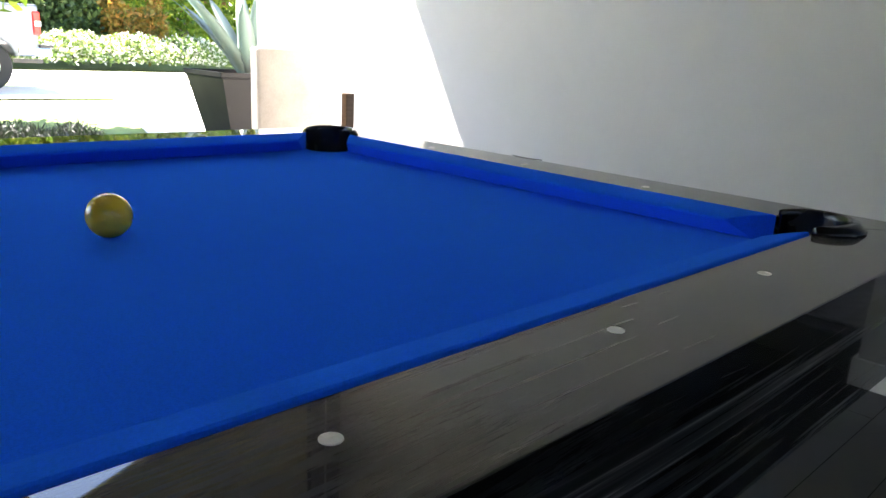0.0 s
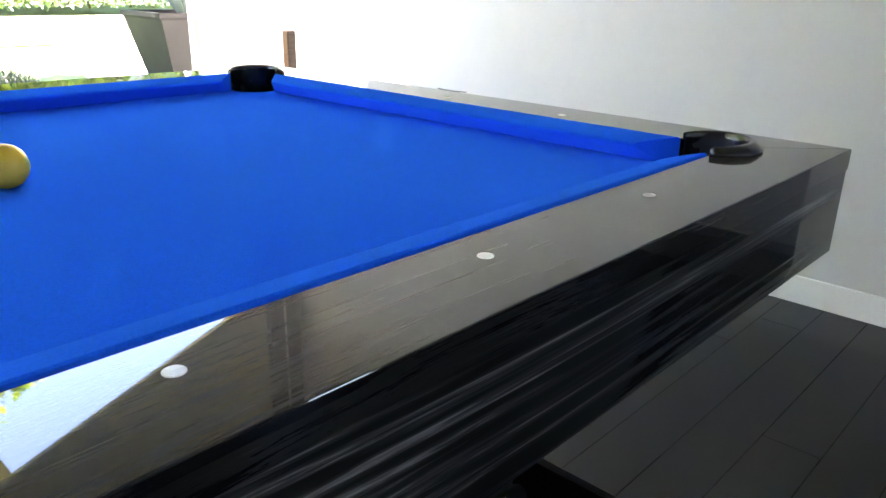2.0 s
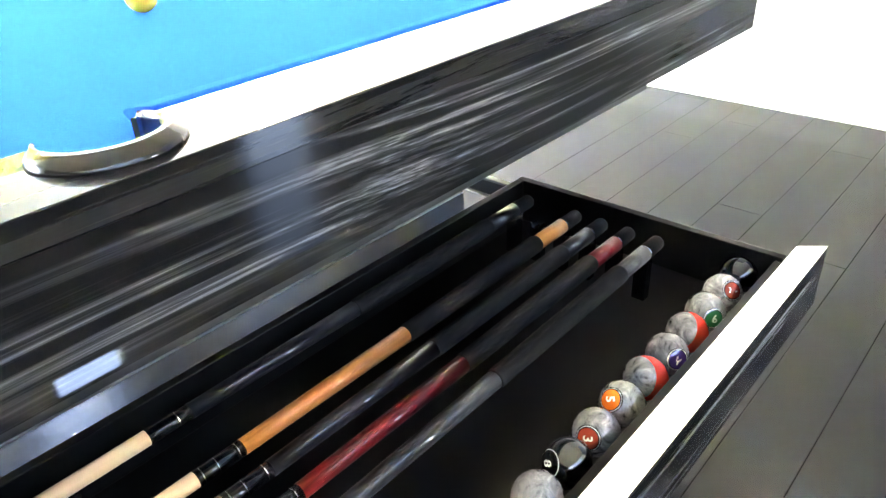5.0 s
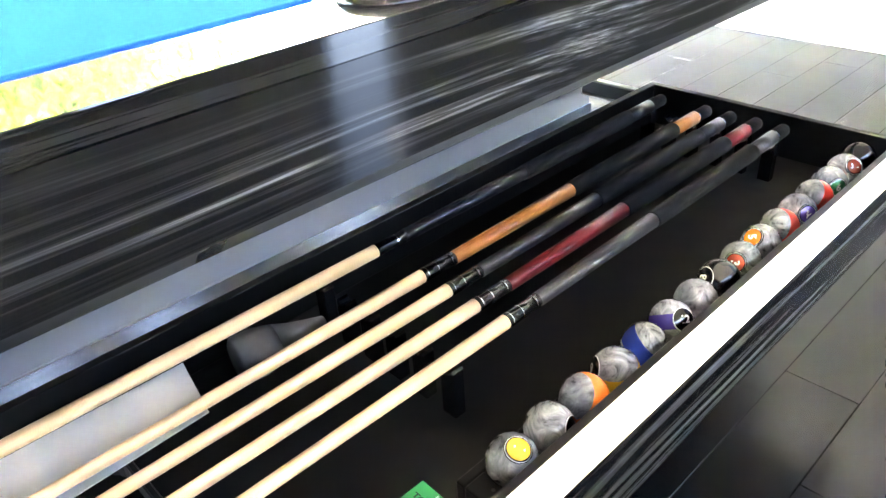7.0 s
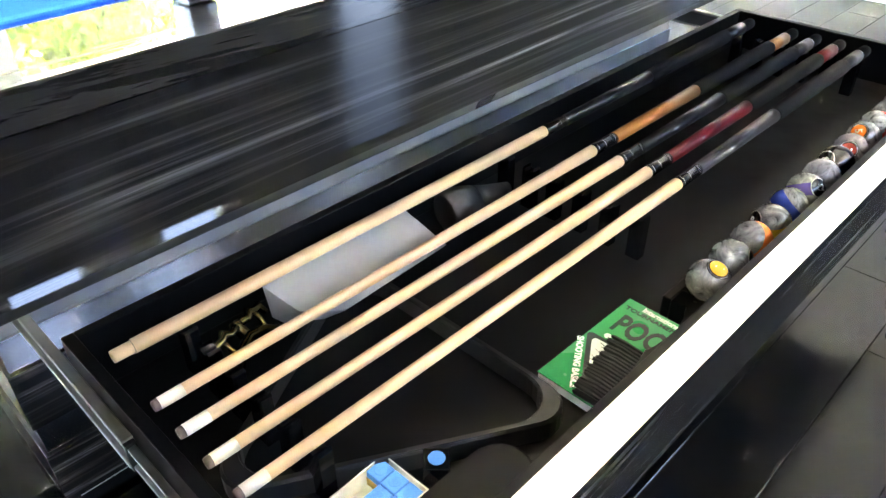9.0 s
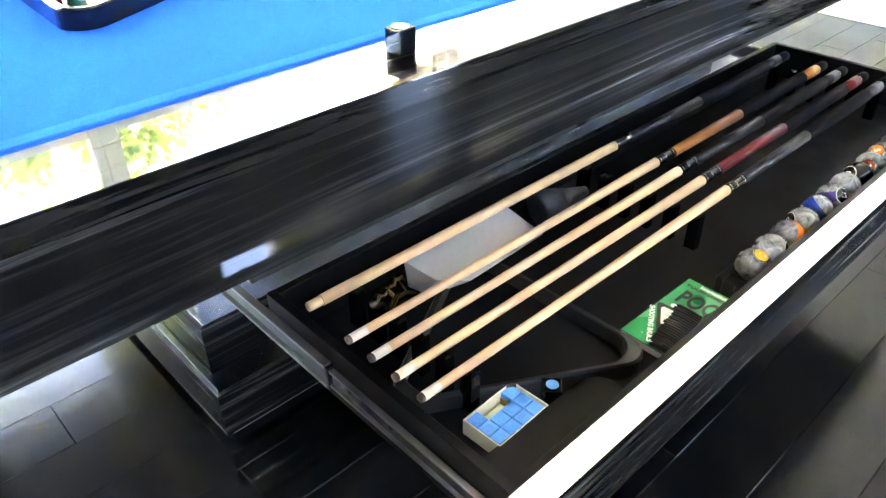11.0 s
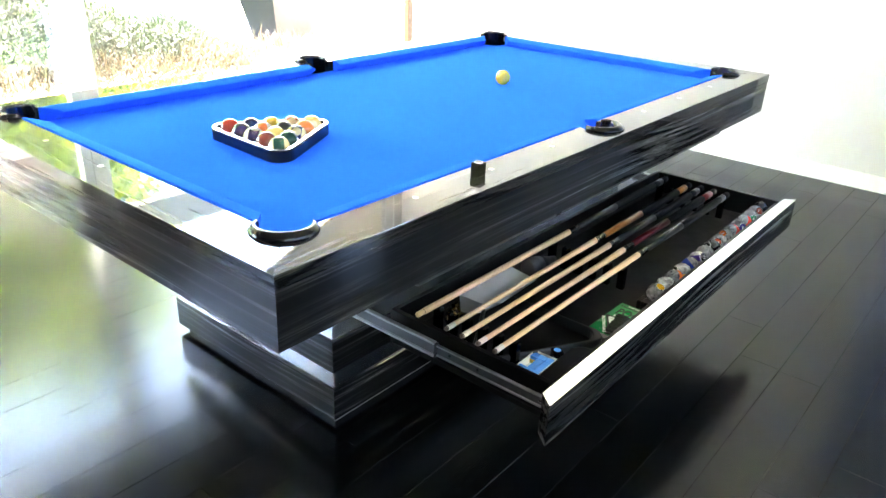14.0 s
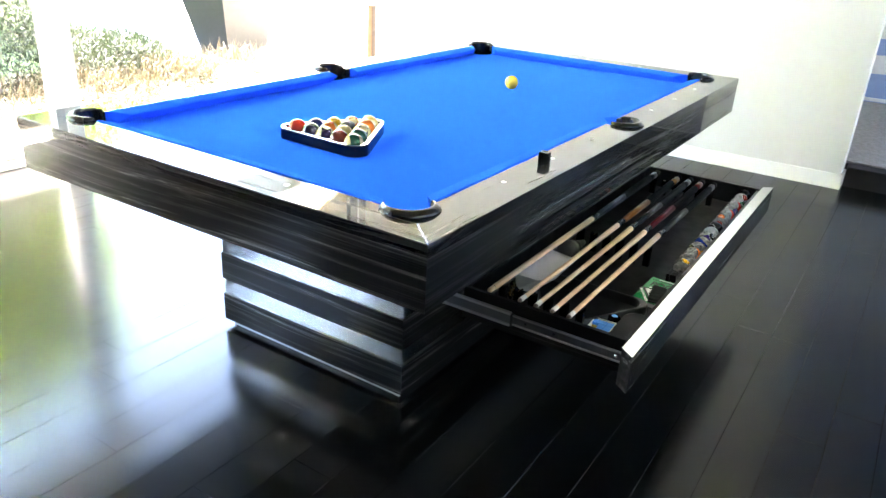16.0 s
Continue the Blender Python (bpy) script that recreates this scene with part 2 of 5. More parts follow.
BUTT_GREY = stained_wood("grey_stained_maple", (0.012, 0.013, 0.014), (0.05, 0.05, 0.05))
BUTT_BLACK = stained_wood("black_stained_maple", (0.005, 0.005, 0.006), (0.014, 0.014, 0.016))
CARTON = plain("grey_white_carton", (0.56, 0.55, 0.55), 0.75, grain=120, vary=0.05)
CARTON_IN = plain("cream_carton", (0.72, 0.66, 0.5), 0.8, grain=120, vary=0.06)
CHALK = plain("blue_chalk", (0.07, 0.27, 0.66), 0.95, grain=300, vary=0.2)
GOLDPAPER = plain("gold_paper_label", (0.55, 0.36, 0.06), 0.5, grain=900, vary=0.5)
GREEN = plain("green_print", (0.012, 0.27, 0.085), 0.35, grain=50, vary=0.05, depth=0)
PAPER = plain("white_paper", (0.78, 0.78, 0.76), 0.6, grain=100, vary=0.04)
INK = plain("black_ink", (0.012, 0.014, 0.012), 0.45, depth=0)
# darker copy of the slide zinc: shade inside the runner put into the colour
SHADED_ZINC = plain("shaded_zinc_slide", (0.17, 0.17, 0.175), 0.34, metal=1.0, grain=90, vary=0.06, rough_vary=0.04)
BRASS = plain("worn_brass", (0.19, 0.145, 0.06), 0.24, metal=1.0, grain=60, vary=0.25)
BRISTLE = plain("black_bristle", (0.012, 0.012, 0.012), 0.55, vary=0.4)
CARPET = mottled("grey_carpet", [(0.4, (0.22, 0.21, 0.20)), (0.95, (0.42, 0.40, 0.385))], 30, 0.95, 0.006)
CEILING = plain("white_ceiling_paint", (0.52, 0.52, 0.51), 0.75, grain=120, vary=0.05)
DARKWALL = plain("dark_wall_paint", (0.06, 0.055, 0.05), 0.6, grain=60, vary=0.1)
BLUEWALL = plain("blue_grey_paint", (0.26, 0.36, 0.60), 0.6, grain=60, vary=0.06)
CONCRETE = mottled("pale_concrete", [(0.4, (0.50, 0.48, 0.45)), (0.95, (0.62, 0.6, 0.57))], 1.6, 0.85, 0.002)
PAVING = mottled("grey_gravel_paving", [(0.4, (0.13, 0.12, 0.10)), (0.95, (0.24, 0.22, 0.19))], 6, 0.9, 0.004)
LAWN = mottled("lawn_ground", [(0.4, (0.06, 0.11, 0.022)), (0.95, (0.17, 0.22, 0.06))], 1.3, 0.95, 0.01)
SOIL = mottled("mulch_soil", [(0.4, (0.10, 0.075, 0.05)), (0.95, (0.26, 0.20, 0.13))], 4, 0.95, 0.02)
STUCCO = mottled("beige_stucco", [(0.4, (0.25, 0.22, 0.195)), (0.95, (0.36, 0.325, 0.29))], 5, 0.9, 0.003)
WHITESTUCCO = mottled("white_stucco", [(0.4, (0.74, 0.72, 0.68)), (0.95, (0.82, 0.8, 0.77))], 5, 0.9, 0.003)
BROWNWOOD = stained_wood("brown_jamb", (0.035, 0.020, 0.011), (0.075, 0.046, 0.027))
PLANTER = plain("grey_glazed_planter", (0.017, 0.0165, 0.017), 0.5, grain=25, vary=0.15, spec=0.08)
AGAVE = foliage("agave_leaf", [(0.0, (0.16, 0.22, 0.2)), (1.0, (0.24, 0.3, 0.27))])
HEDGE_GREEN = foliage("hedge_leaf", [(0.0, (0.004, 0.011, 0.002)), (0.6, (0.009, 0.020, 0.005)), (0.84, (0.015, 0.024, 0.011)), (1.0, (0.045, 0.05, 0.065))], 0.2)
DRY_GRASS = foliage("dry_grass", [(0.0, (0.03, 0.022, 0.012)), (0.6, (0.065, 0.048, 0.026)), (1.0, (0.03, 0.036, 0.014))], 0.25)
TREE_LEAF = foliage("tree_leaf", [(0.0, (0.08, 0.15, 0.015)), (0.5, (0.22, 0.32, 0.03)), (1.0, (0.46, 0.48, 0.06))], 0.6)
FLOWER = foliage("white_flowering_leaf", [(0.0, (0.08, 0.15, 0.03)), (0.60, (0.20, 0.27, 0.06)), (0.66, (0.62, 0.62, 0.46)), (1.0, (0.80, 0.78, 0.68))], 0.45)
BARK = mottled("bark", [(0.4, (0.07, 0.05, 0.035)), (0.95, (0.17, 0.13, 0.1))], 8, 0.9, 0.02)
SILVER = plain("silver_car_paint", (0.11, 0.125, 0.16), 0.3, metal=0.4, grain=20, vary=0.04, coat=0.4, depth=0)
TYRE = plain("tyre_rubber", (0.015, 0.015, 0.015), 0.8, vary=0.2)
TAILRED = plain("red_tail_lamp", (0.5, 0.015, 0.012), 0.12, depth=0)
BRICKWALL = plain("tan_house_wall", (0.30, 0.17, 0.09), 0.85, grain=30, vary=0.15)
ROOFTILE = plain("brown_roof", (0.14, 0.08, 0.055), 0.85, grain=30, vary=0.25)
GLASS, gnt, gb = mat("window_glass")
gb.inputs["Base Color"].default_value = (0.96, 0.98, 0.97, 1)
gb.inputs["Transmission Weight"].default_value = 1.0
gb.inputs["Roughness"].default_value = 0.0
gb.inputs["IOR"].default_value = 1.45


def solid(name, rgb, rough=0.1):
    return plain(name, rgb, rough, grain=30, vary=0.04, depth=0, coat=0.5)


C = {"yellow": solid("ball_yellow", (0.50, 0.26, 0.015)), "blue": solid("ball_blue", (0.012, 0.03, 0.2)), "red": solid("ball_red", (0.5, 0.03, 0.02)),
     "purple": solid("ball_purple", (0.05, 0.03, 0.17)), "orange": solid("ball_orange", (0.75, 0.16, 0.02)), "green": solid("ball_green", (0.012, 0.12, 0.05)),
     "maroon": solid("ball_maroon", (0.2, 0.025, 0.015)), "black": solid("ball_black", (0.009, 0.009, 0.01)), "brick": solid("ball_brick_red", (0.26, 0.035, 0.02)), "ochre": solid("ball_ochre", (0.62, 0.44, 0.13)), "navy": solid("ball_navy", (0.010, 0.018, 0.085)), "plum": solid("ball_plum", (0.020, 0.012, 0.045)),
     "pine": solid("ball_pine", (0.010, 0.075, 0.04)), "white": solid("ball_white", (0.8, 0.8, 0.78))}


# ---- mesh helpers ----
def mesh_of(bm, name, material, smooth=False):
    me = bpy.data.meshes.new(name)
    bmesh.ops.recalc_face_normals(bm, faces=bm.faces)
    bm.to_mesh(me)
    bm.free()
    me.materials.append(material)
    if smooth:
        me.shade_smooth()
    return me


def part(name, bm, material, parent, label="", m=None, smooth=False, kind=""):
    ob = new(name, mesh_of(bm, name, material, smooth) if isinstance(bm, bmesh.types.BMesh) else bm)
    if parent:
        ob.parent = parent
    if m is not None:
        ob.matrix_basis = m
    return tagged(ob, label, kind=kind)


def thing(name, label, category, m=None, group="", kind=""):
    ob = new(name)
    if m is not None:
        ob.matrix_basis = m
    return tagged(ob, label, category, group, kind)


def box(x0, x1, y0, y1, z0, z1, r=0.0, seg=2):
    bm = bmesh.new()
    bmesh.ops.create_cube(bm, size=1, matrix=Matrix.Translation(((x0 + x1) / 2, (y0 + y1) / 2, (z0 + z1) / 2)) @ Matrix.Diagonal((x1 - x0, y1 - y0, z1 - z0, 1)))
    if r:
        bmesh.ops.bevel(bm, geom=bm.edges[:], offset=r, segments=seg, affect="EDGES", profile=0.5)
    return bm


def prism(poly, z0, z1, r=0.0):
    bm = bmesh.new()
    lo = [bm.verts.new((x, y, z0)) for x, y in poly]
    hi = [bm.verts.new((x, y, z1)) for x, y in poly]
    bm.faces.new(lo[::-1])
    top = bm.faces.new(hi)
    for i in range(len(poly)):
        j = (i + 1) % len(poly)
        bm.faces.new((lo[i], lo[j], hi[j], hi[i]))
    if r:
        bmesh.ops.bevel(bm, geom=list(top.edges), offset=r, segments=2, affect="EDGES", profile=0.5)
    return bm


def lathe(profile, seg=24, axis="z"):
    """profile: rows of radius and height."""
    bm = bmesh.new()
    rings = []
    for r, h in profile:
        ring = []
        for i in range(seg):
            a = 2 * math.pi * i / seg
            c, s = r * math.cos(a), r * math.sin(a)
            ring.append(bm.verts.new((c, s, h) if axis == "z" else (h, c, s)))
        rings.append(ring)
    for a, b in zip(rings, rings[1:]):
        for i in range(seg):
            j = (i + 1) % seg
            bm.faces.new((a[i], a[j], b[j], b[i]))
    for ring in (rings[0], rings[-1]):
        bm.faces.new(ring)
    return bm


def sweep(points, section, closed=False):
    """A section (rows of sideways, up) carried along points (x, y, z) that lie nearly level."""
    bm = bmesh.new()
    rings, n = [], len(points)
    for i, p in enumerate(points):
        a, b = (points[(i - 1) % n], points[(i + 1) % n]) if closed else (points[max(i - 1, 0)], points[min(i + 1, n - 1)])
        d = Vector((b[0] - a[0], b[1] - a[1], 0)).normalized()
        side = Vector((d.y, -d.x, 0))
        rings.append([bm.verts.new(Vector(p) + side * s + Vector((0, 0, u))) for s, u in section])
    k = len(section)
    for a, b in zip(rings, rings[1:] + ([rings[0]] if closed else [])):
        for i in range(k):
            bm.faces.new((a[i], a[(i + 1) % k], b[(i + 1) % k], b[i]))
    if not closed:
        bm.faces.new(rings[0])
        bm.faces.new(rings[-1])
    return bm


def tube(points, radii, seg=8):
    bm = bmesh.new()
    rings = []
    for i, p in enumerate(points):
        a, b = points[max(i - 1, 0)], points[min(i + 1, len(points) - 1)]
        q = (Vector(b) - Vector(a)).to_track_quat("Z", "Y")
        r = radii[i] if isinstance(radii, (list, tuple)) else radii
        rings.append([bm.verts.new(Vector(p) + q @ Vector((r * math.cos(2 * math.pi * k / seg), r * math.sin(2 * math.pi * k / seg), 0))) for k in range(seg)])
    for a, b in zip(rings, rings[1:]):
        for k in range(seg):
            bm.faces.new((a[k], a[(k + 1) % seg], b[(k + 1) % seg], b[k]))
    bm.faces.new(rings[0])
    bm.faces.new(rings[-1])
    return bm


def join(*bms):
    out = bmesh.new()
    for b in bms:
        me = bpy.data.meshes.new("tmp")
        b.to_mesh(me)
        b.free()
        out.from_mesh(me)
        bpy.data.meshes.remove(me)
    return out


def arc(cx, cy, r, a0, a1, n=12):
    return [(cx + r * math.cos(radians(a0 + (a1 - a0) * i / n)), cy + r * math.sin(radians(a0 + (a1 - a0) * i / n))) for i in range(n + 1)]


def lettering(text, size, material, name, depth=0.0006, bold=0.0):
    cu = bpy.data.curves.new("letters", "FONT")
    cu.body, cu.size, cu.align_x, cu.align_y, cu.extrude, cu.offset = text, size, "CENTER", "CENTER", depth, bold
    cu.resolution_u = 3
    ob = bpy.data.objects.new("letters", cu)
    scene.collection.objects.link(ob)
    me = bpy.data.meshes.new_from_object(ob.evaluated_get(bpy.context.evaluated_depsgraph_get()))
    bpy.data.objects.remove(ob)
    me.name = name
    me.materials.clear()
    me.materials.append(material)
    return me


def leaves(name, spots, length, width, material, rng, up=0.0, bend=0.3):
    """One mesh of small bent leaves, one at each spot (an n x 3 array)."""
    n = len(spots)
    d = rng.normal(size=(n, 3))
    d[:, 2] += up
    d /= np.linalg.norm(d, axis=1)[:, None]
    s = np.cross(d, rng.normal(size=(n, 3)))
    s /= np.linalg.norm(s, axis=1)[:, None]
    ln = length * (0.6 + 0.8 * rng.random(n))[:, None]
    w = width * (0.6 + 0.8 * rng.random(n))[:, None]
    nrm = np.cross(d, s)
    mid = spots + d * ln * 0.5 + nrm * ln * bend * 0.25
    v = np.stack([spots, mid + s * w / 2, spots + d * ln, mid - s * w / 2], 1).reshape(-1, 3)
    me = bpy.data.meshes.new(name)
    idx = np.arange(n) * 4
    faces = np.concatenate([np.stack([idx, idx + 1, idx + 3], 1), np.stack([idx + 1, idx + 2, idx + 3], 1)])
    me.from_pydata(v.tolist(), [], faces.tolist())
    me.materials.append(material)
    return me


# ---- the room ----
WALL_X, WIN_Y, END_Y, CEIL = 2.66, 2.68, -1.18, 4.50
WEST_X, SOUTH_Y = -6.5, -5.2


def setting(name, bm, material, label, category="", m=None):
    return tagged(part(name, bm, material, None, m=m), label, category, kind="structure")


setting("subfloor", box(WEST_X, WALL_X + 0.1, SOUTH_Y, WIN_Y + 0.06, -0.06, -0.012), GROOVE, "black gap under the floor boards", "floor")
floor = thing("floor", "black-stained wide floor boards with a satin sheen", "floor", kind="structure")

setting("wall_east", box(WALL_X, WALL_X + 0.16, END_Y, WIN_Y + 0.05, 0, CEIL, 0.004), WALL, "smooth white painted wall behind the table", "wall")
setting("wall_return", box(WALL_X + 0.16, 5.3, 0.8, 0.95, 0, CEIL), WALL, "white painted side wall of the raised area", "wall")
setting("wall_west", box(WEST_X - 0.15, WEST_X, SOUTH_Y, WIN_Y + 0.16, 0, CEIL), DARKWALL, "plain dark painted wall", "wall")
setting("ceiling", box(WEST_X - 0.15, 5.45, SOUTH_Y - 0.15, WIN_Y + 0.16, CEIL, CEIL + 0.12), CEILING, "plain white ceiling", "ceiling")
# south wall: a row of high windows and the opening beside the raised area
pieces = [(WEST_X, 1.6, 0, 2.95), (WEST_X, 1.6, 3.85, CEIL), (1.6, 2.9, 0, CEIL), (3.6, 5.3, 0, CEIL), (2.9, 3.6, 2.6, CEIL), (2.9, 3.6, 0, 0.15), (WEST_X, -4.9, 2.95, 3.85)]
pieces += [(-4.38 + 1.17 * i, -3.73 + 1.17 * i, 2.95, 3.85) for i in range(5)] + [(1.47, 1.6, 2.95, 3.85)]
for i, (a, b, lo, hi) in enumerate(pieces):
    setting("wall_south" if i == 0 else "wall_south_%d" % (i + 1), box(a, b, SOUTH_Y - 0.15, SOUTH_Y, lo, hi), WALL, "plain white painted wall with a row of high windows", "wall")
setting("baseboard", join(box(WALL_X - 0.014, WALL_X - 0.001, END_Y - 0.014, WIN_Y - 0.02, 0.001, 0.098, 0.003), box(WALL_X - 0.014, WALL_X + 0.16, END_Y - 0.014, END_Y - 0.001, 0.001, 0.098, 0.003)),
        TRIM, "white painted baseboard along the wall", "baseboard")

# raised carpeted area beyond the wall's end
setting("platform", box(2.76, 5.3, SOUTH_Y + 0.01, END_Y - 0.016, -0.01, 0.125, 0.006), BLACK, "black riser of a raised carpeted area", "step")
setting("platform_back", box(2.865, 5.3, END_Y - 0.015, 0.79, -0.01, 0.125), BLACK, "black base of the raised area", "step")
setting("carpet", box(2.87, 5.28, SOUTH_Y + 0.02, 0.79, 0.127, 0.14, 0.004), CARPET, "short-pile grey carpet on the raised area", "carpet")
setting("wall_blue", box(5.3, 5.42, SOUTH_Y, 0.95, 0.0, CEIL), BLUEWALL, "blue-grey wall behind the raised area", "wall")
stripes = thing("striped_panel", "blue wall panel with broad white slanting stripes", "wall panel", pose(5.295, -1.1, 0.145))
for i in range(6):
    z = 0.24 + i * 0.30
    part("stripe", prism([(-1.5, z - 0.06), (1.5, z + 0.06), (1.5, z + 0.22), (-1.5, z + 0.10)], 0, 0.006), PAPER, stripes, "white stripe", pose(0, 0, 0, 90, 0, -90))
part("rail", box(-0.014, 0.0, -1.5, 1.5, 0.0, 0.03), TRIM, stripes, "thin white rail")

# window wall: its head falls towards the white wall
def head(x):
    return min(2.29 - 0.357 * (x - WALL_X), 3.78)


def north_piece(a, b, name, label, material=TAN):
    knee = WALL_X - 1.49 / 0.357
    poly = [(a, head(a)), (max(knee, a + 0.1), head(max(knee, a + 0.1))), (b, head(b)), (b, CEIL), (a, CEIL)]
    poly = [(x, min(z, CEIL - 0.002)) for x, z in poly]
    bm = prism(poly, -0.03, 0.0)
    return setting(name, bm, material, label, "wall", pose(0, WIN_Y - 0.081, 0, 90, 0, 0))


setting("wall_north_6", box(-2.66, -2.604, WIN_Y - 0.10, WIN_Y + 0.018, 0, CEIL), DARKWALL, "dark return of the wall beside the doors", "wall")
north_piece(-2.60, WALL_X - 0.002, "wall_north", "tan painted wall above the sloping window head")
# unseen side window, added to brighten the west faces of the steel bands
for i, (a, b, lo, hi) in enumerate([(WEST_X, -2.602, 0, 1.1), (WEST_X, -2.602, 2.75, CEIL), (WEST_X, -4.8, 1.102, 2.748), (-2.80, -2.602, 1.102, 2.748)]):
    setting("wall_north_%d" % (i + 2), box(a, b, WIN_Y + 0.02, WIN_Y + 0.14, lo, hi), DARKWALL, "plain dark wall round the side window", "wall")
light_win = thing("added_light_window", "plain side window with a white frame", "window", kind="structure")
for a, b, lo, hi in ((-4.798, -4.74, 1.102, 2.748), (-2.86, -2.802, 1.102, 2.748), (-4.739, -2.861, 1.102, 1.16), (-4.739, -2.861, 2.69, 2.748)):
    part("window_frame", box(a, b, WIN_Y + 0.03, WIN_Y + 0.12, lo, hi, 0.003), TRIM, light_win, "white frame")
g = part("pane", box(-4.739, -2.861, WIN_Y + 0.07, WIN_Y + 0.076, 1.161, 2.689), GLASS, light_win, "clear glass")
g.visible_shadow = False
win = thing("window_1", "floor-to-ceiling sliding glass doors with white frames", "window", kind="structure")
for a, b in ((-0.075, 0.085), (-2.60, -2.46)):
    post = part("window_frame", box(a, b, WIN_Y + 0.01, WIN_Y + 0.09, 0.02, 3.795, 0.004), TRIM, win, "white upright frame")
    part("bead", box(a + 0.055, a + 0.065, WIN_Y + 0.0, WIN_Y + 0.012, 0.05, 3.79), TRIM, post)
part("window_sill", box(-2.598, WALL_X - 0.07, WIN_Y, WIN_Y + 0.12, -0.01, 0.035, 0.004), TRIM, win, "white door track on the floor")
part("window_sill", box(-2.598, WALL_X - 0.07, WIN_Y + 0.05, WIN_Y + 0.065, 0.036, 0.05), ZINC, win, "metal track rib")
for a, b in ((-2.46, -0.075),):
    g = part("pane", box(a + 0.01, b - 0.01, WIN_Y + 0.05, WIN_Y + 0.056, 0.05, 3.79), GLASS, win, "clear glass")
    g.visible_shadow = False
    part("window_frame", box(a, b, WIN_Y + 0.03, WIN_Y + 0.08, 0.052, 0.115, 0.003), TRIM, win, "white bottom rail of the door")
for a, b in ((-2.46, -0.075), (0.085, 2.36)):
    part("transom", box(a + 0.001, b - 0.001, WIN_Y + 0.012, WIN_Y + 0.088, 2.06, 2.28, 0.004), TRIM, win, "broad pale transom over the doors")
post = setting("trim_post", box(2.40, 2.62, WIN_Y - 0.131, WIN_Y - 0.083, 2.40, CEIL - 0.01, 0.003), BROWNWOOD, "dark wooden upright above the window head", "trim")
part("strip", box(2.50, 2.512, WIN_Y - 0.135, WIN_Y - 0.132, 2.41, CEIL - 0.02), SIGHT, post, "thin pale strip")
# unseen overhangs, added to keep sun off the floor but let it reach the wall
setting("roof_overhang_2", box(1.202, 6.0, WIN_Y + 0.15, 3.35, 3.80, 3.95), TAN, "tan roof overhang above the doors", "roof")
setting("roof_overhang_3", box(WEST_X, -2.604, WIN_Y + 0.15, 4.4, 3.80, 3.95), TAN, "tan roof overhang beside the doors", "roof")
setting("roof_overhang", box(-2.602, 1.2, WIN_Y - 0.045, 4.4, 3.80, 3.95), TAN, "tan roof overhang above the doors", "roof")
setting("door_post", box(2.575, 2.630, 2.47, 2.52, 0.0, 0.76, 0.004), BROWNWOOD, "short brown wooden post by the wall", "post")

# ---- the table ----
ZR, ZB, ZC = 0.797, 0.640, 0.759        # rail top, apron foot, cloth
LX, LY = 1.289, 0.735                   # half the outer size
NX, NY = 1.1176, 0.559                  # half the playing size
CX, CY = 1.142, 0.583                   # corner pocket centre
SY = 0.650                              # side pocket centre
table = thing("pool_table", "modern pool table in glossy black zebra veneer with bright blue cloth", "pool table")


def rail_long():
    poly = [(-LX, -LY), (LX, -LY)] + arc(CX, -CY, 0.066, -45, -156, 14)
    poly += arc(0, -SY, 0.062, 41.5, -221.5, 20)
    poly += arc(-CX, -CY, 0.066, -24, -135, 14)
    return prism([(x, y) for x, y in poly], ZR - 0.03, ZR, 0.0012)


def rail_short():
    """The end rail, laid along x with its outer edge towards -y."""
    poly = [(-LY, -LX), (LY, -LX)] + arc(CY, -CX, 0.066, -45, -156, 14) + arc(-CY, -CX, 0.066, -24, -135, 14)
    return prism(poly, ZR - 0.03, ZR, 0.0012)


def apron(half, out):
    t = 0.028
    poly = [(-half + 0.0015, -out + 0.0015), (half - 0.0015, -out + 0.0015), (half - t, -out + t), (-half + t, -out + t)]
    return prism(poly, ZB, ZR - 0.0315)


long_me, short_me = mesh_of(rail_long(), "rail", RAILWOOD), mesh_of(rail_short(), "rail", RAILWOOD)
along_me, ashort_me = mesh_of(apron(LX, LY), "apron", WOOD), mesh_of(apron(LY, LX), "apron", WOOD)
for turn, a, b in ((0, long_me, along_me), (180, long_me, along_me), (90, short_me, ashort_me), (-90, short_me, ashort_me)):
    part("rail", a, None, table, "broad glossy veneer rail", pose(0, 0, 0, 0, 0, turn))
    part("apron", b, None, table, "glossy dark streaked side board", pose(0, 0, 0, 0, 0, turn))
part("underside", box(-LX + 0.03, LX - 0.03, -LY + 0.03, LY - 0.03, ZB + 0.008, ZB + 0.03), BLACK, table, "black board under the table")

part("underframe", box(-0.888, 0.888, -0.712, 0.712, 0.615, ZB + 0.0078, 0.002), BLACK, table, "black frame between table and pedestal")

# bed and cloth
EX, EY = 1.166, 0.606
gx, gy = EX - CX, EY - CY
hx_, hy_ = math.sqrt(0.056 ** 2 - gx * gx), math.sqrt(0.056 ** 2 - gy * gy)
ax_, ay_ = math.degrees(math.atan2(-hx_, gx)), math.degrees(math.atan2(gy, -hy_))
c1 = arc(0, 0, 0.056, ax_, ay_ - 360, 14)
sa = math.degrees(math.asin((EY - SY) / 0.052))
c2 = arc(0, 0, 0.052, sa, -180 - sa, 10)
quarter = [(CX + x, CY + y) for x, y in c1]
pts = [(x, -y) for x, y in quarter][::-1] + quarter + [(x, SY + y) for x, y in c2]
pts += [(-x, y) for x, y in quarter][::-1] + [(-x, -y) for x, y in quarter] + [(-x, -SY - y) for x, y in c2]
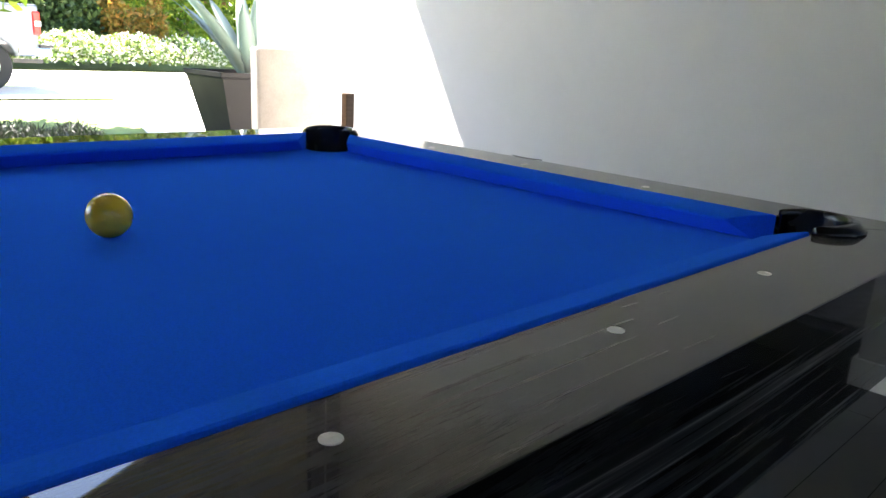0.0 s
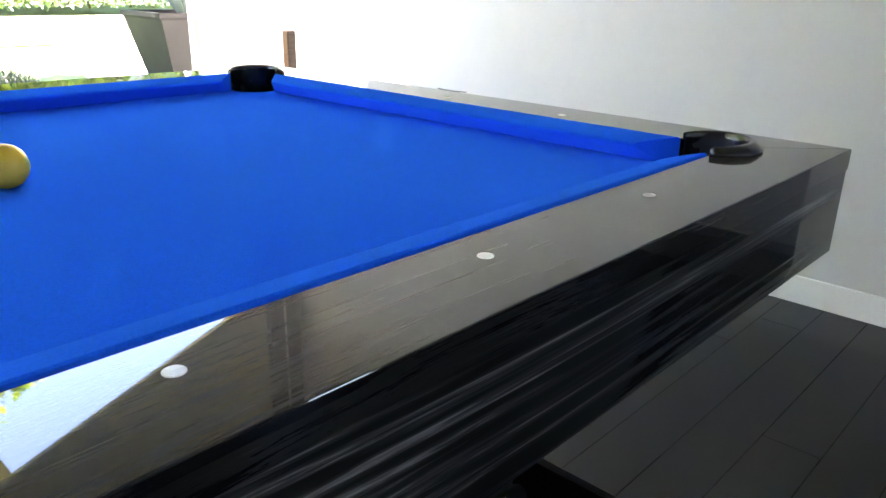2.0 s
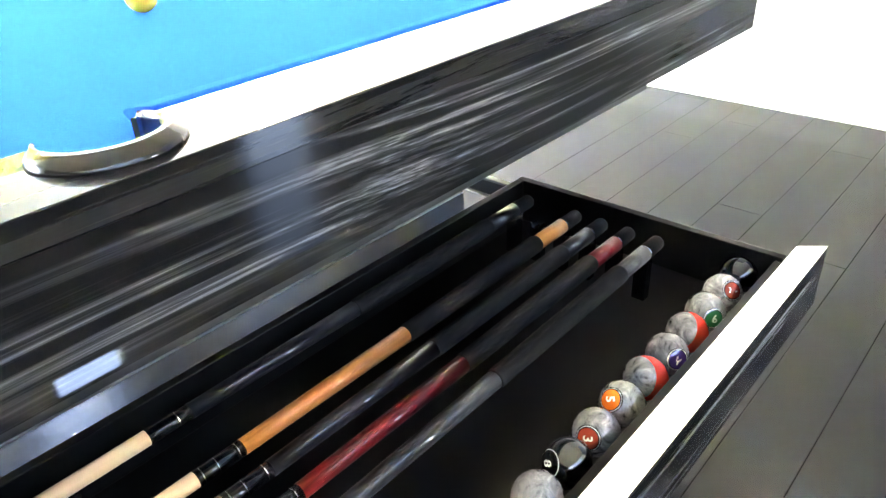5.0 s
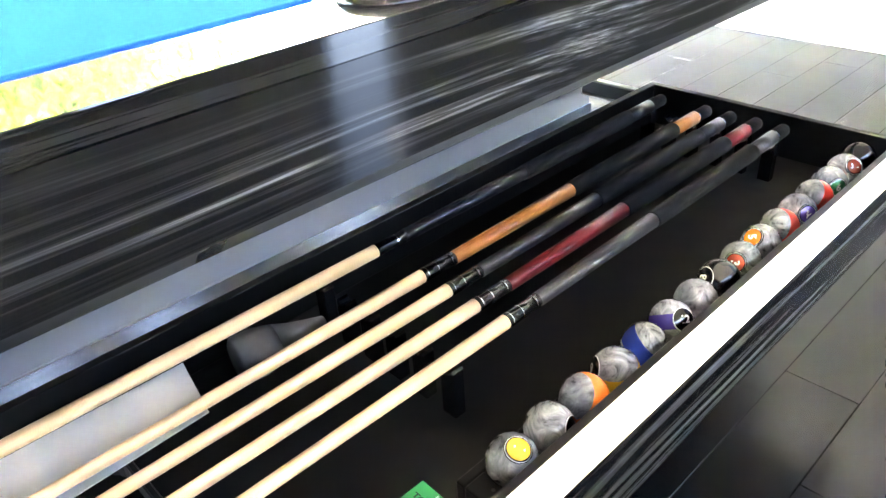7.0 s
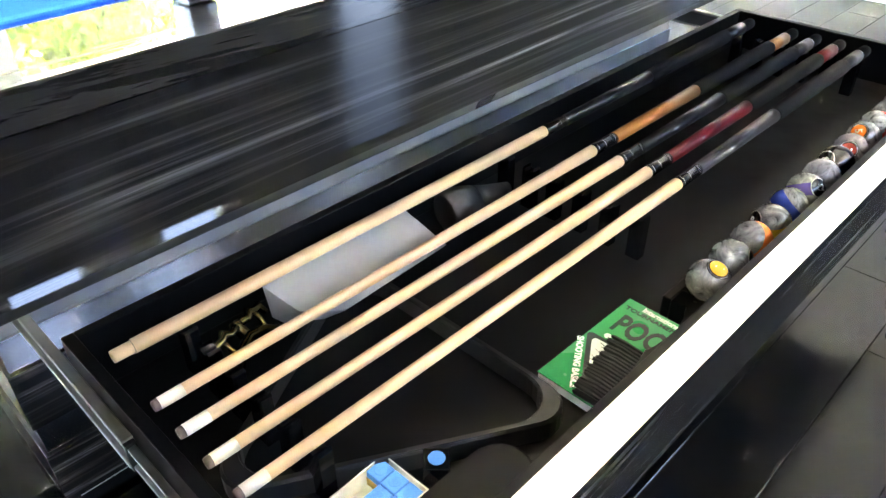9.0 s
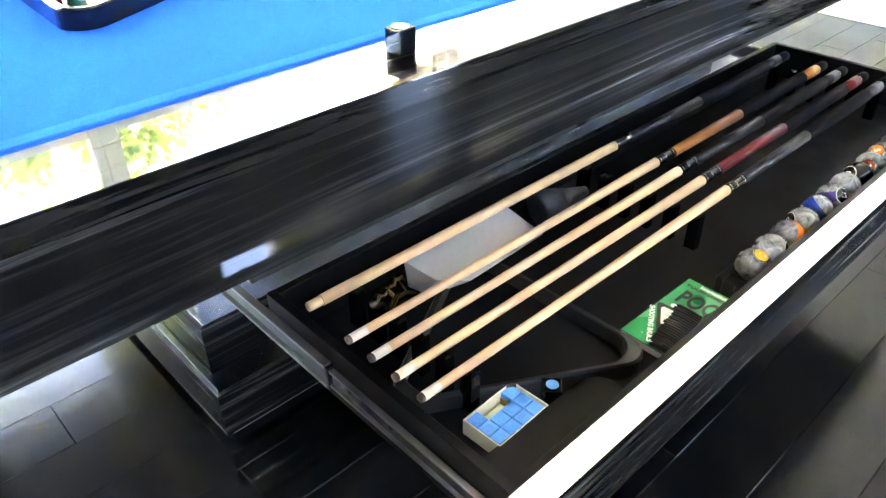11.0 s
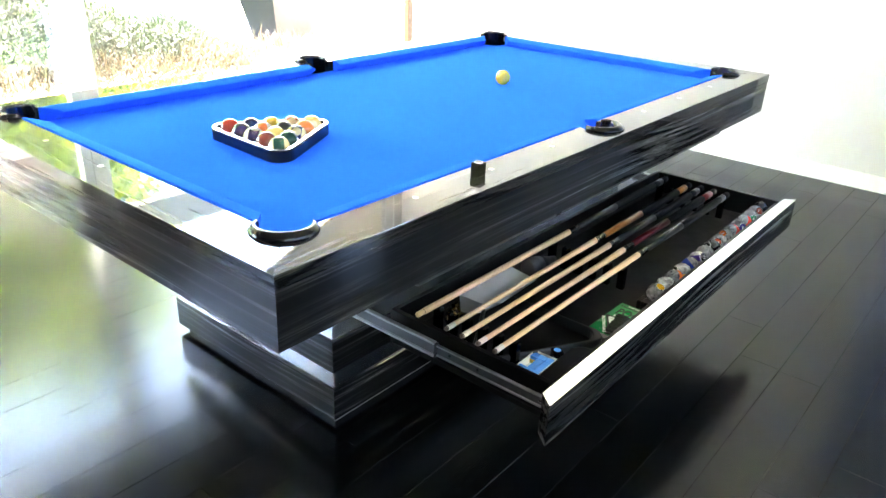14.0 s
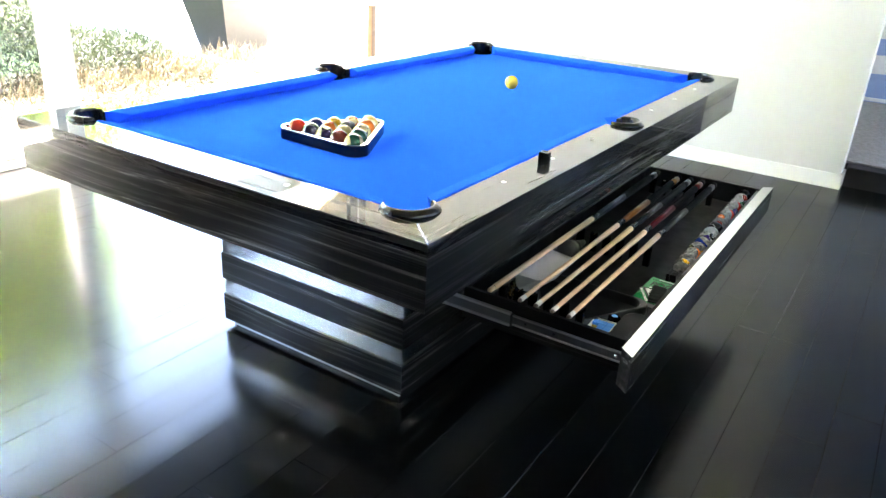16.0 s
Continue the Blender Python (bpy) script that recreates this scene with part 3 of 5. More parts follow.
part("cloth", prism(pts, ZC - 0.03, ZC), CLOTH, table, "bright blue woollen cloth on the bed")

PROFILE = [(0.0480, -0.0030), (0.0474, 0.0016), (0.0450, 0.0030), (0.0280, 0.0002), (0.0120, -0.0036), (0.0050, -0.0056), (0.0014, -0.0076), (0.0, -0.0102), (0.0012, -0.0128), (0.0110, -0.0210), (0.0210, -0.0295), (0.0280, -0.0365), (0.0480, -0.0365)]


def cushion(x0, x1, s0, s1):
    """A cushion along x, its nose at y = 0 and its back towards -y; s0, s1: how far the ends run on with depth."""
    bm = bmesh.new()
    rows = []
    for x, s, sign in ((x0, s0, -1), (x1, s1, 1)):
        rows.append([bm.verts.new((x + sign * s * d, -d, ZR + z)) for d, z in PROFILE])
    n = 14
    rings = [rows[0]]
    for i in range(1, n):
        f = i / n
        rings.append([bm.verts.new(p.co.lerp(q.co, f)) for p, q in zip(*rows)])
    rings.append(rows[1])
    k = len(PROFILE)
    for a, b in zip(rings, rings[1:]):
        for i in range(k):
            bm.faces.new((a[i], a[(i + 1) % k], b[(i + 1) % k], b[i]))
    bm.faces.new(rings[0])
    bm.faces.new(rings[-1])
    return bm


end_gap, side_gap = 0.082, 0.064
half_me = mesh_of(cushion(side_gap, NX - end_gap, -0.15, 1.1), "cushion", CLOTH)
half2_me = mesh_of(cushion(-NX + end_gap, -side_gap, 1.1, -0.15), "cushion", CLOTH)
endc_me = mesh_of(cushion(-NY + end_gap, NY - end_gap, 1.1, 1.1), "cushion", CLOTH)
for turn in (0, 180):
    part("cushion", half_me, None, table, m=pose(0, 0, 0, 0, 0, turn) @ pose(0, -NY, 0))
    part("cushion", half2_me, None, table, m=pose(0, 0, 0, 0, 0, turn) @ pose(0, -NY, 0))
    part("cushion", endc_me, None, table, m=pose(0, 0, 0, 0, 0, turn + 90) @ pose(0, -NX, 0))


def pocket(spread, rise, r0):
    """A leather wall with a raised collar; local -y points away from the bed."""
    bm = bmesh.new()
    n, rings = 36, []
    for i in range(n + 1):
        f = -1 + 2 * i / n
        a = radians(-90 + f * spread)
        lift = rise * max(1 - f * f, 0) ** 0.7
        w = 0.004 + 0.017 * max(1 - abs(f) ** 5, 0)
        sec = [(r0, -0.10), (r0, 0.002 + lift * 0.5), (r0 + 0.001, 0.007 + lift), (r0 + 0.004, 0.010 + lift), (r0 + w * 0.5, 0.0095 + lift * 0.75),
               (r0 + w * 0.8, 0.006 + lift * 0.35), (r0 + w, 0.0028), (r0 + w, 0.0008), (r0 + 0.0005, 0.0008)]
        rings.append([bm.verts.new((r * math.cos(a), r * math.sin(a), ZR + z)) for r, z in sec])
    for p, q in zip(rings, rings[1:]):
        for i in range(len(p) - 1):
            bm.faces.new((p[i], p[i + 1], q[i + 1], q[i]))
    bm.faces.new(rings[0])
    bm.faces.new(rings[-1])
    return bm


def cup(r):
    bm = lathe([(r, ZC - 0.004), (r, 0.70), (r - 0.008, 0.672), (0.001, 0.668), (0.001, 0.664), (r - 0.004, 0.667), (r + 0.003, 0.70), (r + 0.003, ZC - 0.004)], 28)
    bmesh.ops.delete(bm, geom=[f for f in bm.faces if len(f.verts) > 4], context="FACES")
    return mesh_of(bm, "pocket_cup", RUBBER, True)


corner_me, side_me = mesh_of(pocket(108, 0.006, 0.054), "pocket", RUBBER, True), mesh_of(pocket(118, 0.005, 0.050), "pocket", RUBBER, True)
cups = {corner_me: cup(0.0545), side_me: cup(0.0505)}
for x, y, turn, me in ((CX, -CY, 45, corner_me), (CX, CY, 135, corner_me), (-CX, CY, 225, corner_me), (-CX, -CY, -45, corner_me), (0, -SY, 0, side_me), (0, SY, 180, side_me)):
    p = part("pocket", me, None, table, "black leather pocket with a raised collar", pose(x, y, 0, 0, 0, turn))
    part("pocket_cup", cups[me], None, p)

sight_me = mesh_of(lathe([(0.0074, ZR - 0.001), (0.0074, ZR + 0.0005), (0.0068, ZR + 0.0009)], 20), "sight", SIGHT)
for k in (-3, -2, -1, 1, 2, 3):
    for s in (-1, 1):
        part("sight", sight_me, None, table, "round pearl sight", pose(k * 0.2794, s * 0.655, 0))
for k in (-1, 0, 1):
    for s in (-1, 1):
        part("sight", sight_me, None, table, "round pearl sight", pose(s * 1.2125, k * 0.2794, 0))
part("inlay", prism(arc(1.39, 0.068, 0.1, 155, 205, 10) + arc(1.39, 0.068, 0.097, 205, 155, 10), ZR - 0.001, ZR + 0.0008), INK, table, "thin dark crescent inlay")

# pedestal: three veneered tiers with recessed steel bands
PX, PY0, PY1 = 0.828, -0.357, 0.436


def ring(x0, x1, y0, y1, z0, z1, name, material, label, t=0.02):
    """Four mitred boards round a block."""
    cxm, cym = (x0 + x1) / 2, (y0 + y1) / 2
    for half, out, turn in (((x1 - x0) / 2, (y1 - y0) / 2, 0), ((x1 - x0) / 2, (y1 - y0) / 2, 180), ((y1 - y0) / 2, (x1 - x0) / 2, 90), ((y1 - y0) / 2, (x1 - x0) / 2, -90)):
        poly = [(-half, -out), (half, -out), (half - t, -out + t), (-half + t, -out + t)]
        part(name, prism(poly, z0, z1, 0.0012), material, table, label, pose(cxm, cym, 0, 0, 0, turn))


ring(-PX, PX, PY0, PY1, 0.026, 0.130, "tier_board", WOOD, "black veneered tier of the pedestal")
ring(-PX, PX, PY0, PY1, 0.188, 0.290, "tier_board", WOOD, "black veneered tier of the pedestal")
part("tier_top", box(-PX + 0.004, PX - 0.004, PY0 + 0.004, PY1 - 0.004, 0.1265, 0.1285), STEEL, table, "steel ledge")
part("tier_top", box(-PX + 0.004, PX - 0.004, PY0 + 0.004, PY1 - 0.004, 0.2865, 0.2885), STEEL, table, "steel ledge")
part("tier_foot", box(-PX + 0.021, PX - 0.021, PY0 + 0.021, PY1 - 0.021, 0.189, 0.191), BLACK, table)
RB = 0.005
ring(-PX + RB, PX - RB, PY0 + RB, PY1 - RB, 0.129, 0.1885, "steel_band", STEEL, "brushed steel band between the tiers", 0.006)
ring(-PX + RB, PX - RB, PY0 + RB, PY1 - RB, 0.289, 0.346, "steel_band", STEEL, "polished steel band above the tiers", 0.006)
ring(-PX + RB + 0.004, PX - RB - 0.004, PY0 + RB + 0.004, PY1 - RB - 0.004, 0.3465, 0.6148, "neck_board", NECK, "satin grey neck under the table", 0.006)
ring(-PX + 0.022, PX - 0.022, PY0 + 0.022, PY1 - 0.022, 0.0, 0.0255, "toe_kick", ZINC, "grey recessed toe kick", 0.012)

# drawer, pulled out
DX0, DX1, DY0, DY1, DZ0, DZ1 = -0.784, 0.780, -1.013, -0.532, 0.350, 0.446
TH = 0.014
body = join(box(DX0, DX1, DY0, DY1, DZ0, DZ0 + 0.014),
            box(DX0, DX0 + TH, DY0, DY1, DZ0 + 0.0142, DZ1, 0.0012), box(DX1 - TH, DX1, DY0, DY1, DZ0 + 0.0142, DZ1, 0.0012),
            box(DX0 + TH, DX1 - TH, DY1 - TH, DY1, DZ0 + 0.0142, DZ1, 0.0012), box(DX0 + TH, DX1 - TH, DY0, DY0 + 0.012, DZ0 + 0.0142, DZ1 - 0.006, 0.0012))
drawer = part("drawer", body, BLACKBOARD, table, "open black storage drawer")
FZ0, FZ1, FY0, FY1, FX = 0.338, 0.441, -1.050, -1.0135, 0.848
poly = [(-FX, FY0), (FX, FY0), (FX - 0.028, FY1), (-FX + 0.028, FY1)]
part("drawer_front", prism(poly, FZ0, FZ1), WOOD, drawer, "dark veneered drawer front with mitred ends")
part("front_cap", prism([(-FX - 0.0006, FY0 - 0.0006), (FX + 0.0006, FY0 - 0.0006), (FX - 0.028, FY1), (-FX + 0.028, FY1)], FZ1 + 0.0003, FZ1 + 0.0025), POLISHED, drawer, "broad brushed steel strip on the drawer front")
for s, x in ((-1, DX0 - 0.0145), (1, DX1 + 0.0015)):
    web = x + 0.007 if s < 0 else x + 0.003             # the channel is open towards the outside
    sl = part("slide", box(web, web + 0.003, -0.690, -0.352, 0.3805, 0.4155), SHADED_ZINC, drawer, "telescopic steel drawer runner")
    for z in (0.3775, 0.4125):
        part("slide_lip", box(x, x + 0.013, -0.690, -0.352, z, z + 0.006, 0.0016), ZINC, sl, "bright rolled edge")
    part("stop", box(x + 0.0005, x + 0.0125, -0.6965, -0.6905, 0.379, 0.417, 0.001), BLACK, sl, "black end stop")
    inner = part("inner_slide", box(web, web + 0.003, -1.0125, -0.697, 0.387, 0.410), SHADED_ZINC, drawer, "inner runner of the drawer")
    for z in (0.3835, 0.4095):
        part("slide_lip", box(x + 0.002, x + 0.011, -1.0125, -0.697, z, z + 0.004, 0.0012), ZINC, inner, "bright rolled edge")
    turn, face_x = (180, web) if s < 0 else (0, web + 0.003)
    # black discs on the runner's face paint the dark inside its slots
    for y in (-0.82, -0.735):
        part("slot", lathe([(0.0036, 0), (0.0036, 0.0005), (0.001, 0.0006)], 12, "x"), INK, inner, m=pose(face_x, y, 0.398, 0, 0, turn))
    part("screw", lathe([(0.0048, 0), (0.0048, 0.0012), (0.0025, 0.0024)], 12, "x"), CHROME, inner, "bright screw head", pose(face_x, -0.994, 0.398, 0, 0, turn))
# cue rests in three rows
CUE_Y = (-0.599, -0.648, -0.695, -0.744, -0.793, -0.842)


def rest():
    prof = [(-0.0105, 0.0), (0.0105, 0.0), (0.0105, 0.066)] + [(0.0085, 0.070)] + [(0.008 * math.cos(radians(a)), 0.068 - 0.006 * math.sin(radians(a))) for a in (20, 60, 90, 120, 160)] + [(-0.0085, 0.070), (-0.0105, 0.066)]
    bm = prism(prof, -0.008, 0.008)
    bmesh.ops.rotate(bm, verts=bm.verts, matrix=Matrix.Rotation(radians(90), 3, "X"))
    bmesh.ops.rotate(bm, verts=bm.verts, matrix=Matrix.Rotation(radians(90), 3, "Z"))
    return bm


rest_me = mesh_of(rest(), "cue_rest", GLOSSBLACK)
for x in (-0.672, -0.115, 0.665):
    for y in CUE_Y[:6]:
        part("cue_rest", rest_me, None, drawer, m=pose(x, y, DZ0 + 0.0142))
part("ball_tray", join(box(-0.205, DX1 - TH - 0.001, -0.998, -0.980, DZ0 + 0.0142, 0.396, 0.002), box(-0.205, DX1 - TH - 0.001, -0.948, -0.936, DZ0 + 0.0142, 0.396, 0.002), box(-0.205, -0.176, -0.9799, -0.9481, DZ0 + 0.0142, 0.3958, 0.002), box(-0.1758, DX1 - TH - 0.001, -0.9799, -0.9481, DZ0 + 0.0142, 0.3795)), BLACKBOARD, drawer, "black grooved ball tray")
part("tray_lid", prism(arc(-0.545, -0.962, 0.034, -90, 90, 10) + arc(-0.732, -0.962, 0.034, 90, 270, 10), DZ0 + 0.0142, 0.390, 0.004), BLACKBOARD, drawer, "dark rounded tray with soft edges")


# ---- things on the cloth ----
BR = 0.0286


def sphere(r, seg=48, rings=28):
    bm = bmesh.new()
    bmesh.ops.create_uvsphere(bm, u_segments=seg, v_segments=rings, radius=r)
    return bm


def cap(r, angle, seg=24, rows=4):
    """A round piece of a sphere's skin about +z."""
    bm = bmesh.new()
    top = bm.verts.new((0, 0, r))
    prev = None
    for k in range(1, rows + 1):
        a = radians(angle * k / rows)
        ringv = [bm.verts.new((r * math.sin(a) * math.cos(2 * math.pi * i / seg), r * math.sin(a) * math.sin(2 * math.pi * i / seg), r * math.cos(a))) for i in range(seg)]
        for i in range(seg):
            j = (i + 1) % seg
            bm.faces.new((top, ringv[i], ringv[j]) if prev is None else (prev[i], ringv[i], ringv[j], prev[j]))
        prev = ringv
    return bm


def zone(r, half, seg=36, rows=6):
    """A band of a sphere's skin round the z axis."""
    bm = bmesh.new()
    rings = []
    for k in range(rows + 1):
        a = radians(-half + 2 * half * k / rows)
        rings.append([bm.verts.new((r * math.cos(a) * math.cos(2 * math.pi * i / seg), r * math.cos(a) * math.sin(2 * math.pi * i / seg), r * math.sin(a))) for i in range(seg)])
    for a, b in zip(rings, rings[1:]):
        for i in range(seg):
            bm.faces.new((a[i], a[(i + 1) % seg], b[(i + 1) % seg], b[i]))
    return bm


SPHERE = {}


def ball_mesh(material):
    if material.name not in SPHERE:
        SPHERE[material.name] = mesh_of(sphere(BR), "ball", material, True)
    return SPHERE[material.name]


def number_mesh(text, material):
    key = text + material.name
    if key not in SPHERE:
        me = lettering(text, 0.0155 if len(text) == 1 else 0.013, material, "number", 0.0, 0.0003)
        for v in me.vertices:
            p = Vector((v.co.x, v.co.y, BR)).normalized() * (BR * 1.019)
            v.co = p
        SPHERE[key] = me
    return SPHERE[key]


def face(d, up=None):
    if up is not None:
        z = Vector(d).normalized()
        x = Vector(up).cross(z).normalized()
        y = z.cross(x)
        return Matrix((x, y, z)).transposed().to_4x4()
    return Vector(d).to_track_quat("Z", "Y").to_matrix().to_4x4()


def ball(place, base, label, number="", number_at=(0, 0, 1), up=None, disc=None, ring_mat=None, digit=None, stripe=None, stripe_axis=(0, 0, 1), group="", half=26):
    ob = part("billiard_ball", ball_mesh(base), None, None, m=pose(*place))
    tagged(ob, label, "ball", group)
    if stripe:
        part("stripe", mesh_of(zone(BR * 1.006, half), "stripe", stripe, True), None, ob, m=face(stripe_axis))
    if ring_mat:
        part("ring", mesh_of(cap(BR * 1.010, 31), "ring", ring_mat, True), None, ob, m=face(number_at))
    if disc:
        if ring_mat is C["black"]:
            part("ring", mesh_of(cap(BR * 1.0115, 28.6), "ring", C["white"], True), None, ob, m=face(number_at))
            part("ring", mesh_of(cap(BR * 1.0125, 27.4), "ring", ring_mat, True), None, ob, m=face(number_at))
        part("number_disc", mesh_of(cap(BR * 1.014, (29.4 if ring_mat is C["white"] else 24.5) if ring_mat else 26), "number_disc", disc, True), None, ob, m=face(number_at))
    if number:
        part("number", number_mesh(number, digit or C["white"]), None, ob, m=face(number_at, up))
    return ob


tagged(part("cue_ball", mesh_of(sphere(BR, 48, 28), "cue_ball", CUEBALL, True), None, None, m=pose(0.391, -0.010, ZC + BR)), "pale yellow-white glossy cue ball on the blue cloth", "ball")

# triangle of balls
GROUP = "balls in the triangle"
SP = 0.0573
rack_rows = [
    [("ochre", 0, "amber ball with a pale number disc")],
    [("orange", 0, "orange ball"), ("red", 1, "red and cream striped ball")],
    [("navy", 1, "dark blue and cream striped ball"), ("black", 0, "black ball"), ("yellow", 1, "yellow and cream striped ball")],
    [("pine", 0, "dark green ball"), ("ochre", 0, "pale ochre ball"), ("orange", 1, "orange and cream striped ball"), ("navy", 0, "dark blue ball")],
    [("pine", 1, "green and cream striped ball"), ("maroon", 0, "maroon ball"), ("plum", 1, "dark plum and cream striped ball"), ("plum", 0, "dark plum ball"), ("red", 0, "red ball")],
]
RACK = pose(-0.729, -0.028, ZC, 0, 0, -2.6)
APEX_X = 4 * SP * 0.866 * 2 / 3
rng_b = random.Random(4)
SPOTS = {(0, 0): (-0.5, -0.75, 0.25), (2, 0): (-0.45, -0.6, 0.65), (4, 2): (-0.1, -0.1, 0.98), (1, 1): (-0.7, -0.2, 0.6)}   # number discs that face up or out
side_way, up_way = Vector((0.78, -0.62, 0)), Vector((0.30, 0.38, 0.87))
for r, row in enumerate(rack_rows):
    for i, (colour, striped, words) in enumerate(row):
        at = (RACK @ Vector((APEX_X - r * SP * 0.866, -(r / 2 - i) * SP, BR + 0.0002))).to_tuple()
        spin = rng_b.uniform(-0.3, 0.3)
        ax = (side_way * math.cos(spin) + up_way * math.sin(spin)).normalized()
        spot = Vector(SPOTS.get((r, i), (0.5, 0.6, -0.6))).normalized()
        if striped:
            spot = (spot - ax * spot.dot(ax)).normalized()
            ball(at, IVORY, words + " inside the rack", "", spot, disc=IVORY, stripe=C[colour], stripe_axis=ax, group=GROUP, half=29)
        else:
            ball(at, C[colour], words + " inside the rack", "", spot, disc=IVORY, group=GROUP)


def rounded_triangle(side, r, n=8):
    """Outline of an equilateral triangle, centre at 0, one corner towards +x."""
    big = side / math.sqrt(3) - 2 * r
    out = []
    for k in range(3):
        a = 120 * k
        out += arc(big * math.cos(radians(a)), big * math.sin(radians(a)), r, a - 60, a + 60, n)
    return out


def triangle_rack(side, height, wall):
    line = rounded_triangle(side, 0.034)
    h = wall / 2
    section = [(-h, 0.001), (h, 0.001), (h, height - 0.003), (h - 0.002, height), (-h + 0.002, height), (-h, height - 0.003)]
    return sweep([(x, y, 0) for x, y in line], section, True)


rk = thing("triangle_rack", "black triangle rack with bright top edge, full of balls", "ball rack", RACK)
part("frame", triangle_rack(0.366, 0.034, 0.013), GLOSSBLACK, rk, "black plastic frame", smooth=False)
line_top = rounded_triangle(0.366, 0.034)
part("top_edge", sweep([(x, y, 0.0342) for x, y in line_top], [(-0.0055, 0), (0.0055, 0), (0.0045, 0.0018), (-0.0045, 0.0018)], True), CHROME, rk, "bright metal strip")


def chalk_holder(m, well, label):
    h = thing("chalk_holder", label, "chalk holder", m)
    bm = box(-0.0135, 0.0135, -0.0135, 0.0135, 0.0005, 0.030, 0.0012)
    part("block", bm, GLOSSBLACK, h, "black block")
    part("rim", lathe([(0.0105, 0.0302), (0.0105, 0.0312), (0.009, 0.0312), (0.009, 0.0305)], 24), ZINC if well is INK else GLOSSBLACK, h, "thin round rim")
    part("chalk", lathe([(0.0088, 0.0306), (0.0088, 0.0313), (0.005, 0.0309), (0.0002, 0.0308)], 24), well, h, "round chalk surface")
    return h


chalk_holder(pose(-0.612, -0.655, ZR, 0, 0, 5), INK, "black chalk block with a round metal rim on the table rail")

# ---- things in the drawer ----
DF = DZ0 + 0.0142


def cue(y, label, fore, sleeve, wrap=True):
    q = thing("pool_cue", label, "pool cue", pose(0, y, 0.4435), "cues in the drawer")
    part("tip", lathe([(0.0055, -0.7605), (0.0062, -0.7585), (0.0062, -0.7545)], 16, "x"), LEATHER_TIP, q, smooth=True)
    part("ferrule", lathe([(0.0064, -0.7543), (0.0066, -0.728)], 16, "x"), FERRULE, q, smooth=True)
    part("shaft", lathe([(0.0064, -0.7278), (0.0068, -0.5), (0.0078, -0.25), (0.0094, -0.024)], 20, "x"), MAPLE, q, smooth=True)
    part("joint", lathe([(0.0095, -0.0238), (0.0097, -0.018), (0.0097, 0.034)], 20, "x"), GLOSSBLACK, q, smooth=True)
    for a in (-0.018, 0.000, 0.026):
        part("ring", lathe([(0.00972, a), (0.00985, a + 0.0005), (0.00972, a + 0.001)], 20, "x"), CHROME, q)
    part("forearm", lathe([(0.0098, 0.0342), (0.0107, 0.16), (0.0116, 0.2918)], 20, "x"), fore, q, smooth=True)
    part("wrap", lathe([(0.0120, 0.292), (0.0131, 0.295), (0.0139, 0.45), (0.0142, 0.589), (0.0132, 0.592)], 20, "x"), WRAP, q, "black foam grip", smooth=True)
    part("butt", lathe([(0.0122, 0.5922), (0.0124, 0.664)], 20, "x"), sleeve, q, smooth=True)
    part("ring", lathe([(0.0125, 0.6642), (0.0125, 0.6658)], 20, "x"), CHROME, q)
    part("bumper", lathe([(0.0122, 0.6660), (0.0116, 0.706), (0.0108, 0.7075), (0.007, 0.708)], 20, "x"), WRAP, q, smooth=True)
    return q


cue(CUE_Y[2], "pool cue with maple shaft and orange-brown stained butt in the drawer", BUTT_ORANGE, BUTT_ORANGE)
cue(CUE_Y[3], "pool cue with maple shaft and glossy black butt in the drawer", BUTT_BLACK, BUTT_BLACK)
cue(CUE_Y[4], "pool cue with maple shaft and dark red butt in the drawer", BUTT_RED, BUTT_RED)
cue(CUE_Y[5], "pool cue with maple shaft and smoky grey butt in the drawer", BUTT_GREY, BUTT_GREY)
bs = thing("bridge_stick", "maple bridge stick with stepped wooden end and black butt", "bridge stick", pose(0, CUE_Y[0], 0.4435), "cues in the drawer")
part("tenon", lathe([(0.0070, -0.757), (0.0074, -0.755), (0.0074, -0.7345)], 16, "x"), MAPLE, bs, "narrow wooden end", smooth=True)
part("ring", lathe([(0.0084, -0.7343), (0.0084, -0.7340)], 16, "x"), BROWNWOOD, bs)
part("shaft", lathe([(0.0086, -0.7338), (0.0088, -0.4), (0.0094, -0.024)], 20, "x"), MAPLE, bs, smooth=True)
part("joint", lathe([(0.0096, -0.0238), (0.0096, 0.03)], 20, "x"), GLOSSBLACK, bs, smooth=True)
part("ring", lathe([(0.0098, 0.012), (0.0098, 0.013)], 20, "x"), CHROME, bs)
part("forearm", lathe([(0.0097, 0.0302), (0.0114, 0.2918)], 20, "x"), BUTT_BLACK, bs, smooth=True)
part("wrap", lathe([(0.0120, 0.292), (0.0131, 0.295), (0.0142, 0.589), (0.0132, 0.592)], 20, "x"), WRAP, bs, smooth=True)
part("butt", lathe([(0.0122, 0.5922), (0.0124, 0.664)], 20, "x"), BUTT_BLACK, bs, smooth=True)
part("bumper", lathe([(0.0122, 0.6642), (0.0116, 0.706), (0.0108, 0.7075), (0.007, 0.708)], 20, "x"), WRAP, bs, smooth=True)

